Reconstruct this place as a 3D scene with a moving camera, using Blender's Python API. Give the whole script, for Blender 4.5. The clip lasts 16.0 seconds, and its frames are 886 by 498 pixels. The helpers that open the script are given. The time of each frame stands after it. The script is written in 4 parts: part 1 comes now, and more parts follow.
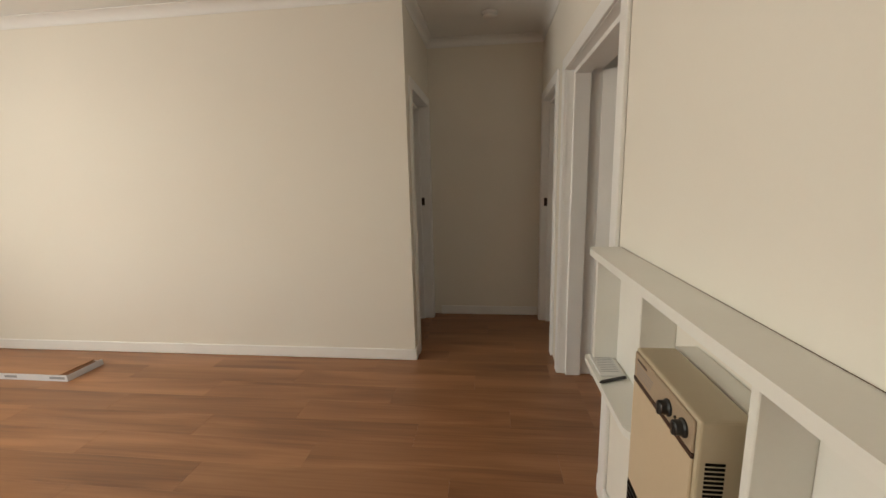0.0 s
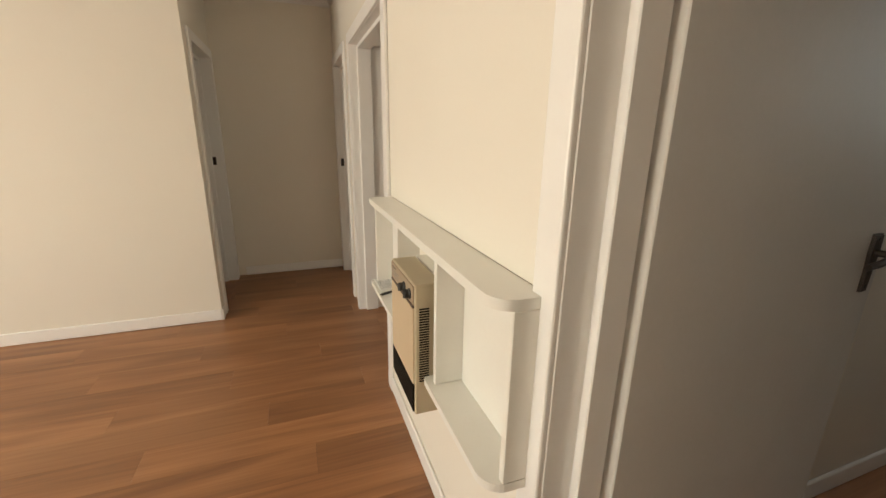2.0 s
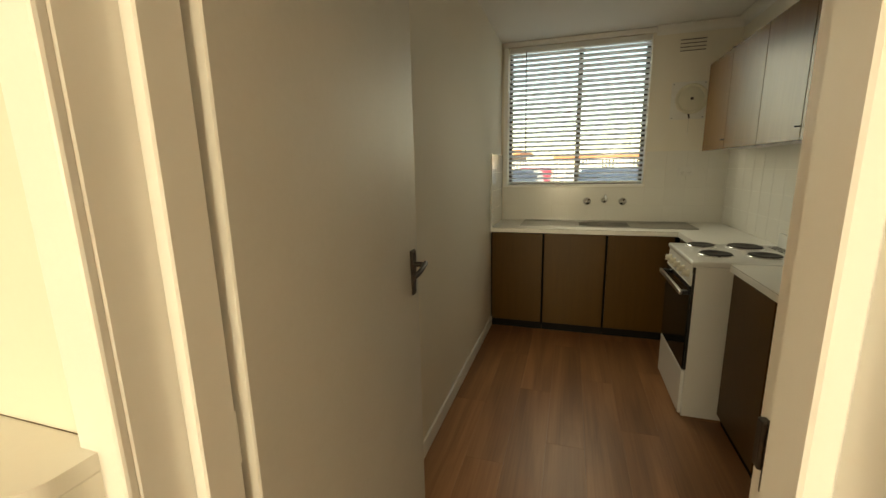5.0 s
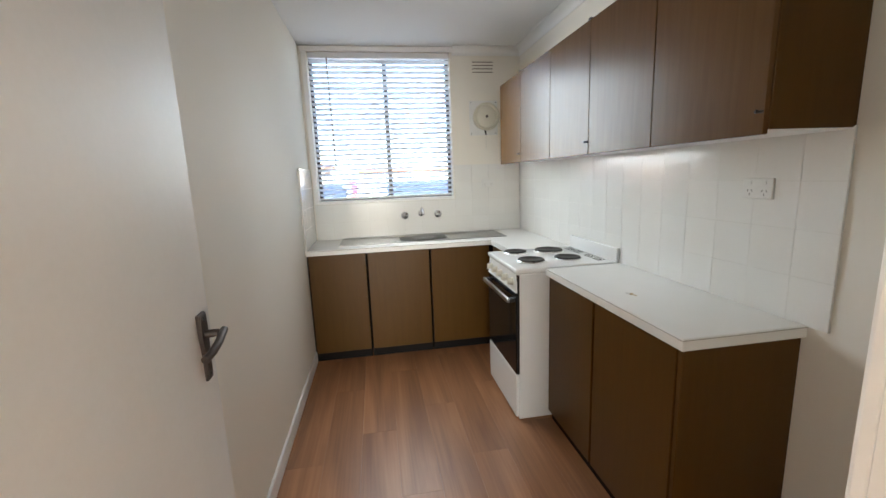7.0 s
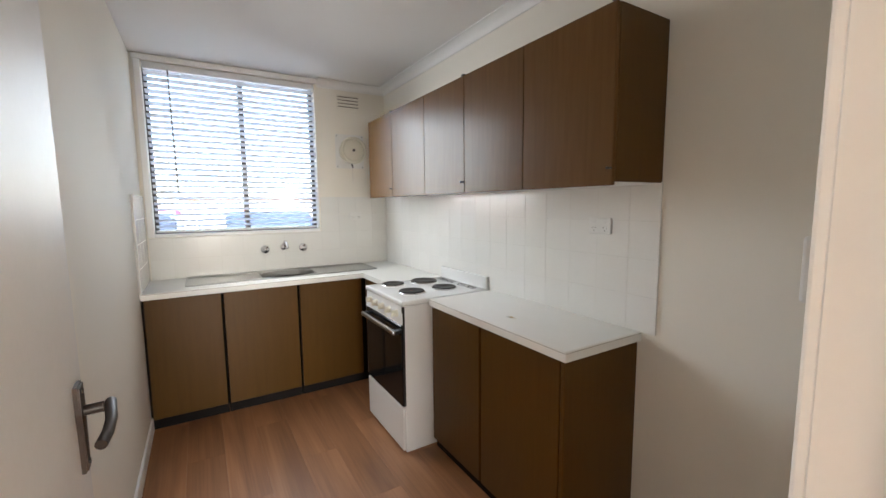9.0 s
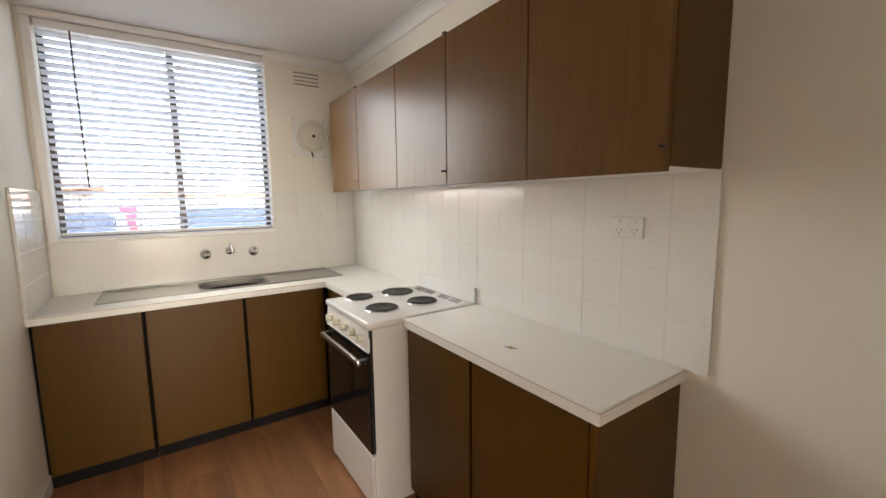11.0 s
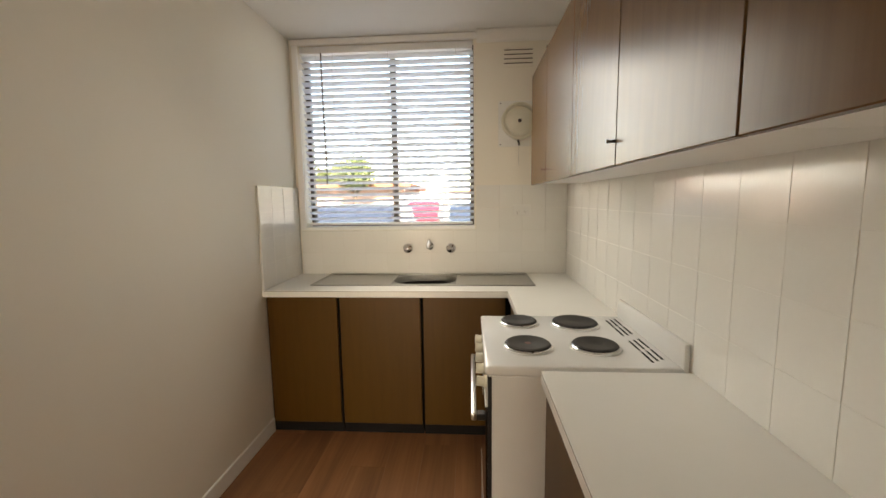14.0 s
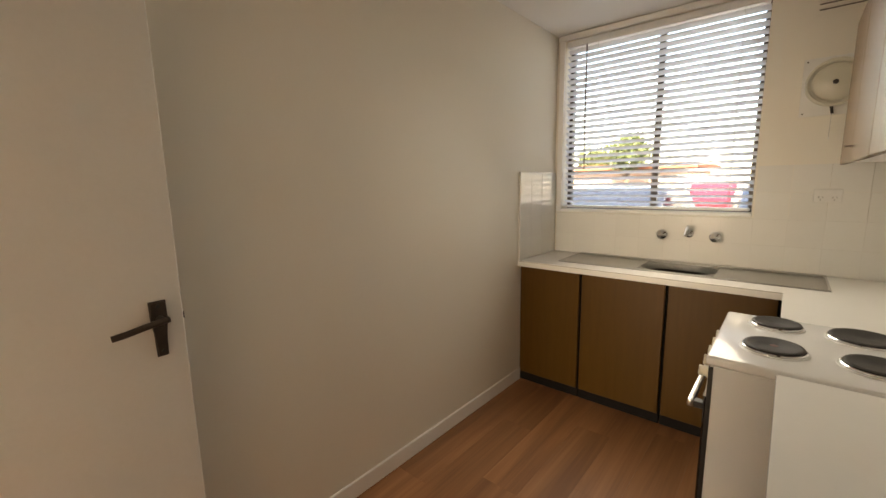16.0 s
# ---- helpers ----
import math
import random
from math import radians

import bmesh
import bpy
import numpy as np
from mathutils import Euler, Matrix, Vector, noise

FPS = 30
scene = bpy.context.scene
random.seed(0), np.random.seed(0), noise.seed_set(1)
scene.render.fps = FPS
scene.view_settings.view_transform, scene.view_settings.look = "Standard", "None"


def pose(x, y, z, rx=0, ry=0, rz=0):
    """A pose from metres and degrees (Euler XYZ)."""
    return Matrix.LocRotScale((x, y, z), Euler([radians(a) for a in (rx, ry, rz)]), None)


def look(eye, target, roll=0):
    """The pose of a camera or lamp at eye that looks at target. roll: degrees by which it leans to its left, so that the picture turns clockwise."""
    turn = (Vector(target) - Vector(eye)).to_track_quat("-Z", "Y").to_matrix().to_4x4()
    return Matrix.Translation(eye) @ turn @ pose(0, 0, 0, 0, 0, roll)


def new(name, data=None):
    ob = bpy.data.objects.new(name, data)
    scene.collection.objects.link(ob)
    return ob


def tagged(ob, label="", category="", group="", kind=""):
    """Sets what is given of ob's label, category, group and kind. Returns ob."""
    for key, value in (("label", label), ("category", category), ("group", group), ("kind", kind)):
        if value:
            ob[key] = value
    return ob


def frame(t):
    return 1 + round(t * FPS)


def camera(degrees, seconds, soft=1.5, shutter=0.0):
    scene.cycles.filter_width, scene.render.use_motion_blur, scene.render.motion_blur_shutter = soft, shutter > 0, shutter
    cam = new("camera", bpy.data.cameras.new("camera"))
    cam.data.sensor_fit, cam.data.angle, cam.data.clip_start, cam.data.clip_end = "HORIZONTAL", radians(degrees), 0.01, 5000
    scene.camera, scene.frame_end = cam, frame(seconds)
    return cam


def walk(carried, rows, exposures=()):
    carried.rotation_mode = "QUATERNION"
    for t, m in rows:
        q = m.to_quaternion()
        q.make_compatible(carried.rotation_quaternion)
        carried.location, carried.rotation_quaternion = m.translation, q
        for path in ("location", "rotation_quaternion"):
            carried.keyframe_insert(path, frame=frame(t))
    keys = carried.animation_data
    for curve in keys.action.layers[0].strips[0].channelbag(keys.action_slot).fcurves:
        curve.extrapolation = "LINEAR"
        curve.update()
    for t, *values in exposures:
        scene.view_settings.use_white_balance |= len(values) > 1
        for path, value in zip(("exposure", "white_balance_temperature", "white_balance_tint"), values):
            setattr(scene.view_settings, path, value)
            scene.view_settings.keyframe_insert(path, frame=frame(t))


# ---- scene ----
cam = camera(95.2, 16.0)
PATH = [
    (0, (-0.451, -0.279, 1.342), (-0.683, 1.676, 0.986), -1.4),
    (0.5, (-0.434, -0.369, 1.352), (-0.379, 1.587, 0.94), -2.3),
    (1, (-0.443, -0.486, 1.369), (-0.174, 1.432, 0.87), -1.7),
    (1.5, (-0.43, -0.585, 1.358), (0.04, 1.283, 0.819), -0.1),
    (2, (-0.423, -0.691, 1.366), (0.244, 1.114, 0.822), 0.9),
    (2.5, (-0.429, -0.753, 1.37), (0.458, 0.965, 0.86), 1.1),
    (3, (-0.412, -0.766, 1.395), (0.76, 0.78, 0.906), 0.6),
    (3.5, (-0.381, -0.73, 1.399), (1.076, 0.556, 0.926), 0.2),
    (4, (-0.375, -0.697, 1.406), (1.28, 0.337, 0.969), -0.3),
    (6.5, (-0.062, -0.564, 1.417), (1.903, -0.621, 1.052), -1.9),
    (7, (0.011, -0.54, 1.422), (1.955, -0.851, 1.069), -2.2),
    (7.5, (0.053, -0.487, 1.42), (1.944, -1.05, 1.093), -2.1),
    (8, (0.074, -0.417, 1.427), (1.892, -1.201, 1.144), -1.6),
    (8.5, (0.07, -0.362, 1.435), (1.823, -1.294, 1.195), -1.0),
    (9, (0.063, -0.334, 1.439), (1.766, -1.359, 1.222), -0.6),
    (9.5, (0.101, -0.352, 1.438), (1.76, -1.446, 1.212), -0.6),
    (10, (0.193, -0.408, 1.433), (1.821, -1.544, 1.193), -0.7),
    (12.5, (0.946, -0.945, 1.455), (2.703, -1.858, 1.175), -1.9),
    (13, (1.033, -1.075, 1.451), (2.93, -1.658, 1.205), -1.4),
    (13.5, (0.987, -1.128, 1.434), (2.964, -1.331, 1.206), -0.9),
    (14, (0.862, -1.226, 1.423), (2.843, -1.088, 1.182), -0.8),
    (14.5, (0.762, -1.333, 1.439), (2.7, -0.911, 1.178), -1.0),
    (15, (0.69, -1.439, 1.439), (2.539, -0.733, 1.155), -1.2),
    (15.5, (0.637, -1.476, 1.427), (2.346, -0.482, 1.122), -1.0),
    (16, (0.647, -1.424, 1.441), (2.146, -0.138, 1.129), -1.0),
]
EXPOSURES = [
    (0.0, 2.5, 6700, 5), (1.0, 2.8, 6800, 5), (2.0, 3.0, 7200, 6), (3.0, 3.4, 9000, 3), (3.6, 3.1, 13500, 2), (4.2, 3.05, 13000, -5),
    (6.3, 4.6, 6200, 5), (7.2, 4.78, 6250, 6), (10.2, 4.75, 6700, 11), (12.3, 4.58, 8100, 12), (15.0, 4.3, 8400, 9), (16.0, 4.3, 9000, 12),
]
walk(cam, [(t, look(e, g, r)) for t, e, g, r in PATH], EXPOSURES)

# ---- light ----
world = bpy.data.worlds.new("world")
scene.world = world
world.use_nodes = True
sky = world.node_tree.nodes.new("ShaderNodeTexSky")
sky.sky_type, sky.sun_disc = "NISHITA", False
sky.sun_elevation, sky.sun_rotation = radians(46.9), radians(262.3)
world.node_tree.links.new(sky.outputs[0], world.node_tree.nodes["Background"].inputs[0])
world.node_tree.nodes["Background"].inputs[1].default_value = 0.06


def lamp(name, kind, m, energy, color=(1, 1, 1), size=1.0, size_y=None, angle=None):
    data = bpy.data.lights.new(name, kind)
    data.energy, data.color = energy, color
    if kind == "AREA":
        data.shape, data.size, data.size_y = "RECTANGLE", size, size_y or size
    if angle:
        data.angle = radians(angle)
    ob = new(name, data)
    ob.matrix_world = m
    return ob


lamp("sun", "SUN", look((-2.6, -0.35, 2.8), (0, 0, 0)), 2.8, (1.0, 0.95, 0.87), angle=0.5)
# daylight in the living room's window openings (west wall)
lamp("window_light_west", "AREA", look((-5.12, -0.1, 1.45), (-2, -0.1, 1.2)), 14, (1.0, 0.96, 0.90), 2.4, 1.3)
# daylight in the kitchen window opening
lamp("window_light_kitchen", "AREA", look((3.785, -0.65, 1.86), (0, -0.65, 1.86)), 0.14, (0.96, 0.985, 1.0), 1.12, 1.16)
# added fill lamp on the room side of the blind, brightens bench and floor
lamp("kitchen_fill_light", "AREA", look((3.44, -0.70, 1.84), (1.5, -1.65, 0.78)), 0.46, (0.94, 0.975, 1.0), 0.9, 0.85).data.spread = radians(130)
# added fill lamp in the unseen bedroom, lights the ajar door leaf
lamp("bedroom_fill_light", "AREA", look((3.6, 1.5, 1.5), (0, 1.5, 1.2)), 0.8, (1.0, 0.97, 0.94), 1.2, 1.1)


# ---- materials ----
def material(name, color, rough=0.5, metal=0.0, color2=None, scale=6.0, detail_scale=90.0, bump=0.05, bump_scale=200.0,
             rough_var=0.05, coat=0.0, spread=(1, 1, 1), island=0.0, mix=0.5, spec=0.5):
    """A surface with variation at two scales: broad mottling and fine grain."""
    m = bpy.data.materials.new(name)
    m.use_nodes = True
    nt = m.node_tree
    b = nt.nodes["Principled BSDF"]
    c = (*color, 1)
    c2 = (*(color2 or [v * 0.93 for v in color]), 1)
    tc = nt.nodes.new("ShaderNodeTexCoord")
    mp = nt.nodes.new("ShaderNodeMapping")
    mp.inputs["Scale"].default_value = spread
    nt.links.new(tc.outputs["Object"], mp.inputs["Vector"])
    n1 = nt.nodes.new("ShaderNodeTexNoise")
    n1.inputs["Scale"].default_value, n1.inputs["Detail"].default_value = scale, 4
    n2 = nt.nodes.new("ShaderNodeTexNoise")
    n2.inputs["Scale"].default_value, n2.inputs["Detail"].default_value = detail_scale, 3
    nt.links.new(mp.outputs[0], n1.inputs["Vector"])
    nt.links.new(mp.outputs[0], n2.inputs["Vector"])
    add = nt.nodes.new("ShaderNodeMath")
    add.operation = "MULTIPLY_ADD"
    add.inputs[1].default_value, add.inputs[2].default_value = 0.35, -0.17
    nt.links.new(n2.outputs[0], add.inputs[0])
    s = nt.nodes.new("ShaderNodeMath")
    s.operation = "ADD"
    nt.links.new(n1.outputs[0], s.inputs[0])
    nt.links.new(add.outputs[0], s.inputs[1])
    ramp = nt.nodes.new("ShaderNodeMapRange")
    ramp.inputs[1].default_value, ramp.inputs[2].default_value = 0.5 - mix * 0.5, 0.5 + mix * 0.5
    nt.links.new(s.outputs[0], ramp.inputs[0])
    mixc = nt.nodes.new("ShaderNodeMix")
    mixc.data_type = "RGBA"
    mixc.inputs[6].default_value, mixc.inputs[7].default_value = c, c2
    nt.links.new(ramp.outputs[0], mixc.inputs[0])
    out = mixc.outputs[2]
    if island:
        oi = nt.nodes.new("ShaderNodeObjectInfo")
        mr = nt.nodes.new("ShaderNodeMapRange")
        mr.inputs[3].default_value, mr.inputs[4].default_value = 1 - island, 1 + island
        nt.links.new(oi.outputs["Random"], mr.inputs[0])
        hsv = nt.nodes.new("ShaderNodeHueSaturation")
        nt.links.new(mr.outputs[0], hsv.inputs["Value"])
        nt.links.new(out, hsv.inputs["Color"])
        out = hsv.outputs[0]
    nt.links.new(out, b.inputs["Base Color"])
    rr = nt.nodes.new("ShaderNodeMapRange")
    rr.inputs[3].default_value, rr.inputs[4].default_value = max(rough - rough_var, 0.02), min(rough + rough_var, 1)
    nt.links.new(n1.outputs[0], rr.inputs[0])
    nt.links.new(rr.outputs[0], b.inputs["Roughness"])
    b.inputs["Metallic"].default_value = metal
    b.inputs["Specular IOR Level"].default_value = spec
    b.inputs["Coat Weight"].default_value = coat
    b.inputs["Coat Roughness"].default_value = 0.12
    if bump:
        n3 = nt.nodes.new("ShaderNodeTexNoise")
        n3.inputs["Scale"].default_value, n3.inputs["Detail"].default_value = bump_scale, 2
        nt.links.new(mp.outputs[0], n3.inputs["Vector"])
        bp = nt.nodes.new("ShaderNodeBump")
        bp.inputs["Strength"].default_value, bp.inputs["Distance"].default_value = bump, 0.002
        nt.links.new(n3.outputs[0], bp.inputs["Height"])
        nt.links.new(bp.outputs[0], b.inputs["Normal"])
    return m


def plank_material():
    """Laminate floor board: long streaky grain along x, tone varied board by board."""
    m = bpy.data.materials.new("laminate_board")
    m.use_nodes = True
    nt = m.node_tree
    b = nt.nodes["Principled BSDF"]
    tc = nt.nodes.new("ShaderNodeTexCoord")
    oi = nt.nodes.new("ShaderNodeObjectInfo")
    off = nt.nodes.new("ShaderNodeVectorMath")
    off.operation = "MULTIPLY_ADD"
    off.inputs[1].default_value = (1, 1, 1)
    sc = nt.nodes.new("ShaderNodeVectorMath")
    sc.operation = "SCALE"
    sc.inputs[0].default_value = (37.0, 19.0, 7.0)
    nt.links.new(oi.outputs["Random"], sc.inputs["Scale"])
    nt.links.new(tc.outputs["Object"], off.inputs[0])
    nt.links.new(sc.outputs[0], off.inputs[2])

    def streak(scale, stretch, detail, distort=0.0):
        mp = nt.nodes.new("ShaderNodeMapping")
        mp.inputs["Scale"].default_value = stretch
        nt.links.new(off.outputs[0], mp.inputs["Vector"])
        n = nt.nodes.new("ShaderNodeTexNoise")
        n.inputs["Scale"].default_value, n.inputs["Detail"].default_value, n.inputs["Distortion"].default_value = scale, detail, distort
        nt.links.new(mp.outputs[0], n.inputs["Vector"])
        return n.outputs[0]

    broad = streak(2.2, (0.34, 3.4, 1), 3, 0.9)
    fine = streak(14.0, (0.12, 7.0, 1), 4)
    ramp = nt.nodes.new("ShaderNodeValToRGB")
    e = ramp.color_ramp.elements
    e[0].position, e[0].color = 0.34, (0.222, 0.098, 0.044, 1)
    e[1].position, e[1].color = 0.68, (0.430, 0.212, 0.100, 1)
    e.new(0.5).color = (0.322, 0.148, 0.066, 1)
    mixv = nt.nodes.new("ShaderNodeMath")
    mixv.operation = "MULTIPLY_ADD"
    mixv.inputs[1].default_value = 0.25
    nt.links.new(fine, mixv.inputs[0])
    half = nt.nodes.new("ShaderNodeMath")
    half.operation = "MULTIPLY"
    half.inputs[1].default_value = 0.75
    nt.links.new(broad, half.inputs[0])
    nt.links.new(half.outputs[0], mixv.inputs[2])
    nt.links.new(mixv.outputs[0], ramp.inputs[0])
    mr = nt.nodes.new("ShaderNodeMapRange")
    mr.inputs[3].default_value, mr.inputs[4].default_value = 0.90, 1.10
    nt.links.new(oi.outputs["Random"], mr.inputs[0])
    hsv = nt.nodes.new("ShaderNodeHueSaturation")
    nt.links.new(mr.outputs[0], hsv.inputs["Value"])
    nt.links.new(ramp.outputs[0], hsv.inputs["Color"])
    nt.links.new(hsv.outputs[0], b.inputs["Base Color"])
    rr = nt.nodes.new("ShaderNodeMapRange")
    rr.inputs[3].default_value, rr.inputs[4].default_value = 0.30, 0.46
    nt.links.new(fine, rr.inputs[0])
    nt.links.new(rr.outputs[0], b.inputs["Roughness"])
    bp = nt.nodes.new("ShaderNodeBump")
    bp.inputs["Strength"].default_value, bp.inputs["Distance"].default_value = 0.08, 0.001
    nt.links.new(fine, bp.inputs["Height"])
    nt.links.new(bp.outputs[0], b.inputs["Normal"])
    return m


M_WALL = material("cream_wall_paint", (0.84, 0.80, 0.72), 0.7, color2=(0.825, 0.78, 0.695), scale=1.3, bump=0.06, bump_scale=260, spec=0.2)
M_CEIL = material("ceiling_paint", (0.87, 0.86, 0.84), 0.75, color2=(0.855, 0.845, 0.82), scale=1.5, bump=0.05)
M_TRIM = material("white_gloss_trim", (0.90, 0.89, 0.87), 0.38, color2=(0.875, 0.86, 0.835), scale=5, bump=0.03, bump_scale=120)
M_DOOR = material("door_enamel", (0.74, 0.72, 0.69), 0.46, color2=(0.69, 0.67, 0.635), scale=3, bump=0.05, bump_scale=180, spec=0.28)
M_SHELF = material("shelf_paint", (0.85, 0.84, 0.79), 0.37, color2=(0.82, 0.805, 0.75), scale=5, bump=0.04, bump_scale=140)
M_BOARD = plank_material()
M_UNDER = material("floor_underlay", (0.07, 0.04, 0.025), 0.9, bump=0)
M_WOOD = material("varnished_cabinet_wood", (0.102, 0.046, 0.006), 0.38, color2=(0.074, 0.032, 0.004), scale=9, detail_scale=40, bump=0.012,
                  bump_scale=60, spread=(6, 6, 0.35), rough_var=0.0, mix=1.2, spec=0.22)
M_WOODR = material("varnished_reddish_wood", (0.150, 0.076, 0.027), 0.27, color2=(0.108, 0.052, 0.017), scale=9, detail_scale=40, bump=0.012,
                   bump_scale=60, spread=(6, 6, 0.35), rough_var=0.0, mix=0.9, coat=0.0, spec=0.15)
M_BLACK = material("dark_kickboard", (0.014, 0.011, 0.010), 0.8, scale=8, spec=0.12)
# mid taupe that paints the shade inside outlet and vent slots
M_SLOT_SHADE = material("painted_slot_shade", (0.20, 0.17, 0.14), 0.85, bump=0, spec=0.1)
M_GAP = material("dark_joint", (0.010, 0.008, 0.006), 0.9, bump=0, spec=0.08)
M_LAM = material("white_laminate", (0.84, 0.825, 0.785), 0.36, color2=(0.825, 0.81, 0.765), scale=8, bump=0.0, rough_var=0.03)
# laminate edge seams, and the shadow line painted behind the shelf top
M_SEAM_GAP = material("laminate_seam_and_gap_shade", (0.16, 0.11, 0.07), 0.6, bump=0)
M_TILE = material("painted_white_tile", (0.82, 0.81, 0.775), 0.14, color2=(0.79, 0.775, 0.735), scale=4, bump=0.04, bump_scale=30, rough_var=0.05, island=0.015)
M_GROUT = material("painted_grout", (0.76, 0.745, 0.70), 0.4, scale=20)
M_ENAMEL = material("white_stove_enamel", (0.83, 0.83, 0.82), 0.13, color2=(0.81, 0.81, 0.80), scale=5, bump=0, rough_var=0.04)
M_GLASSBLK = material("black_oven_glass", (0.010, 0.010, 0.011), 0.06, bump=0, rough_var=0.02)
M_BLACKPL = material("black_plastic", (0.020, 0.019, 0.018), 0.38, scale=20)
M_HOTPLATE = material("cast_iron_hotplate", (0.020, 0.018, 0.017), 0.62, color2=(0.030, 0.026, 0.024), scale=14, bump=0.1)
M_STEEL = material("stainless_steel", (0.46, 0.45, 0.43), 0.30, 1.0, color2=(0.50, 0.49, 0.47), scale=12, spread=(1, 20, 1), bump=0.03, bump_scale=80)
M_BOWL = material("satin_steel_bowl", (0.34, 0.335, 0.32), 0.5, 1.0, scale=12, bump=0.03, bump_scale=80)
M_CHROME = material("chrome", (0.72, 0.72, 0.72), 0.10, 1.0, bump=0, rough_var=0.04)
M_BRONZE = material("dark_bronze", (0.036, 0.026, 0.021), 0.42, 0.3, color2=(0.058, 0.042, 0.033), scale=30, bump=0.1)
M_BRASS = material("worn_brass", (0.52, 0.36, 0.14), 0.32, 1.0, scale=60)
M_BEIGE = material("beige_heater_enamel", (0.56, 0.48, 0.34), 0.36, color2=(0.53, 0.45, 0.315), scale=7, bump=0.02)
M_BEIGE3 = material("dull_tan_panel", (0.40, 0.31, 0.22), 0.45, color2=(0.37, 0.285, 0.20), scale=6, bump=0.02)
M_BEIGE2 = material("tan_heater_front", (0.62, 0.50, 0.35), 0.40, color2=(0.59, 0.47, 0.325), scale=6, bump=0.02)
M_TRIMBR = material("brown_heater_trim", (0.055, 0.026, 0.016), 0.4, bump=0)
M_PLASTIC = material("white_plastic", (0.80, 0.79, 0.76), 0.30, scale=10, bump=0)
M_IVORY = material("aged_ivory_plastic", (0.72, 0.69, 0.58), 0.34, scale=12, bump=0)
M_SLAT = material("white_blind_slat", (0.80, 0.80, 0.80), 0.38, color2=(0.77, 0.77, 0.77), scale=8, bump=0)


def slat_material():
    """White plastic that lets some daylight through."""
    m = bpy.data.materials.new("translucent_slat")
    m.use_nodes = True
    nt = m.node_tree
    b = nt.nodes["Principled BSDF"]
    b.inputs["Base Color"].default_value, b.inputs["Roughness"].default_value = (0.80, 0.80, 0.81, 1), 0.4
    tr = nt.nodes.new("ShaderNodeBsdfTranslucent")
    tr.inputs[0].default_value = (0.82, 0.82, 0.85, 1)
    mx = nt.nodes.new("ShaderNodeMixShader")
    mx.inputs[0].default_value = 0.60
    nt.links.new(b.outputs[0], mx.inputs[1])
    nt.links.new(tr.outputs[0], mx.inputs[2])
    nt.links.new(mx.outputs[0], nt.nodes["Material Output"].inputs["Surface"])
    return m


M_SLATT = slat_material()
M_ALU = material("dark_aluminium_frame", (0.07, 0.06, 0.055), 0.4, 0.6, bump=0)
M_BARKW = material("dark_wand", (0.10, 0.06, 0.05), 0.4, bump=0)
M_CORD = material("pull_cord", (0.55, 0.53, 0.50), 0.8, bump=0)
M_PAPER = material("white_paper", (0.76, 0.76, 0.74), 0.7, scale=20)
M_INK = material("grey_print", (0.30, 0.30, 0.32), 0.7, bump=0)
M_CARD = material("white_carton", (0.70, 0.71, 0.73), 0.5, color2=(0.62, 0.64, 0.68), scale=12)
M_PINK = material("red_mark", (0.12, 0.035, 0.028), 0.5, bump=0)


def glass_material():
    m = bpy.data.materials.new("window_glass")
    m.use_nodes = True
    nt = m.node_tree
    b = nt.nodes["Principled BSDF"]
    b.inputs["Transmission Weight"].default_value, b.inputs["Roughness"].default_value, b.inputs["IOR"].default_value = 1.0, 0.0, 1.05
    return m


M_GLASS = glass_material()


# ---- mesh helpers ----
WORLD = {}


def thing(name, m, label, category, group="", kind=""):
    """A top-level Empty at pose m, whose parts are given in world places."""
    ob = new(name)
    ob.empty_display_size = 0.05
    ob.matrix_world = m
    WORLD[ob.name] = m.copy()
    return tagged(ob, label, category, group, kind)


def finish(name, bm, mat, smooth=False):
    me = bpy.data.meshes.new(name)
    bmesh.ops.recalc_face_normals(bm, faces=bm.faces)
    bm.to_mesh(me)
    bm.free()
    me.materials.append(mat)
    if smooth:
        for p in me.polygons:
            p.use_smooth = True
        me.set_sharp_from_angle(angle=radians(40))
    return me


def part(name, bm, mat, parent, label="", smooth=False, local=False):
    """Links bm as one mesh under a thing or a part; its origin is its own middle."""
    pm = WORLD[parent.name]
    if not local:
        bm.transform(pm.inverted())
    lo = Vector([min(v.co[i] for v in bm.verts) for i in range(3)])
    hi = Vector([max(v.co[i] for v in bm.verts) for i in range(3)])
    c = (lo + hi) / 2
    bm.transform(Matrix.Translation(-c))
    ob = new(name, finish(name, bm, mat, smooth))
    ob.parent = parent
    ob.location = c
    WORLD[ob.name] = pm @ Matrix.Translation(c)
    return tagged(ob, label)


def structure(name, bm, mat, label="", category="", smooth=False, kind="structure"):
    ob = new(name, finish(name, bm, mat, smooth))
    WORLD[ob.name] = Matrix.Identity(4)
    return tagged(ob, label, category, kind=kind)


def box(x0, x1, y0, y1, z0, z1, bevel=0.0, bm=None, seg=1, m=None):
    """A box between two corners, its edges rounded by bevel."""
    bm = bm or bmesh.new()
    mm = Matrix.Translation(((x0 + x1) / 2, (y0 + y1) / 2, (z0 + z1) / 2)) @ Matrix.Diagonal((abs(x1 - x0), abs(y1 - y0), abs(z1 - z0), 1))
    vs = bmesh.ops.create_cube(bm, size=1.0, matrix=(m @ mm) if m else mm)["verts"]
    if bevel:
        es = list({e for v in vs for e in v.link_edges})
        bmesh.ops.bevel(bm, geom=es, offset=bevel, segments=seg, affect="EDGES", profile=0.5)
    return bm


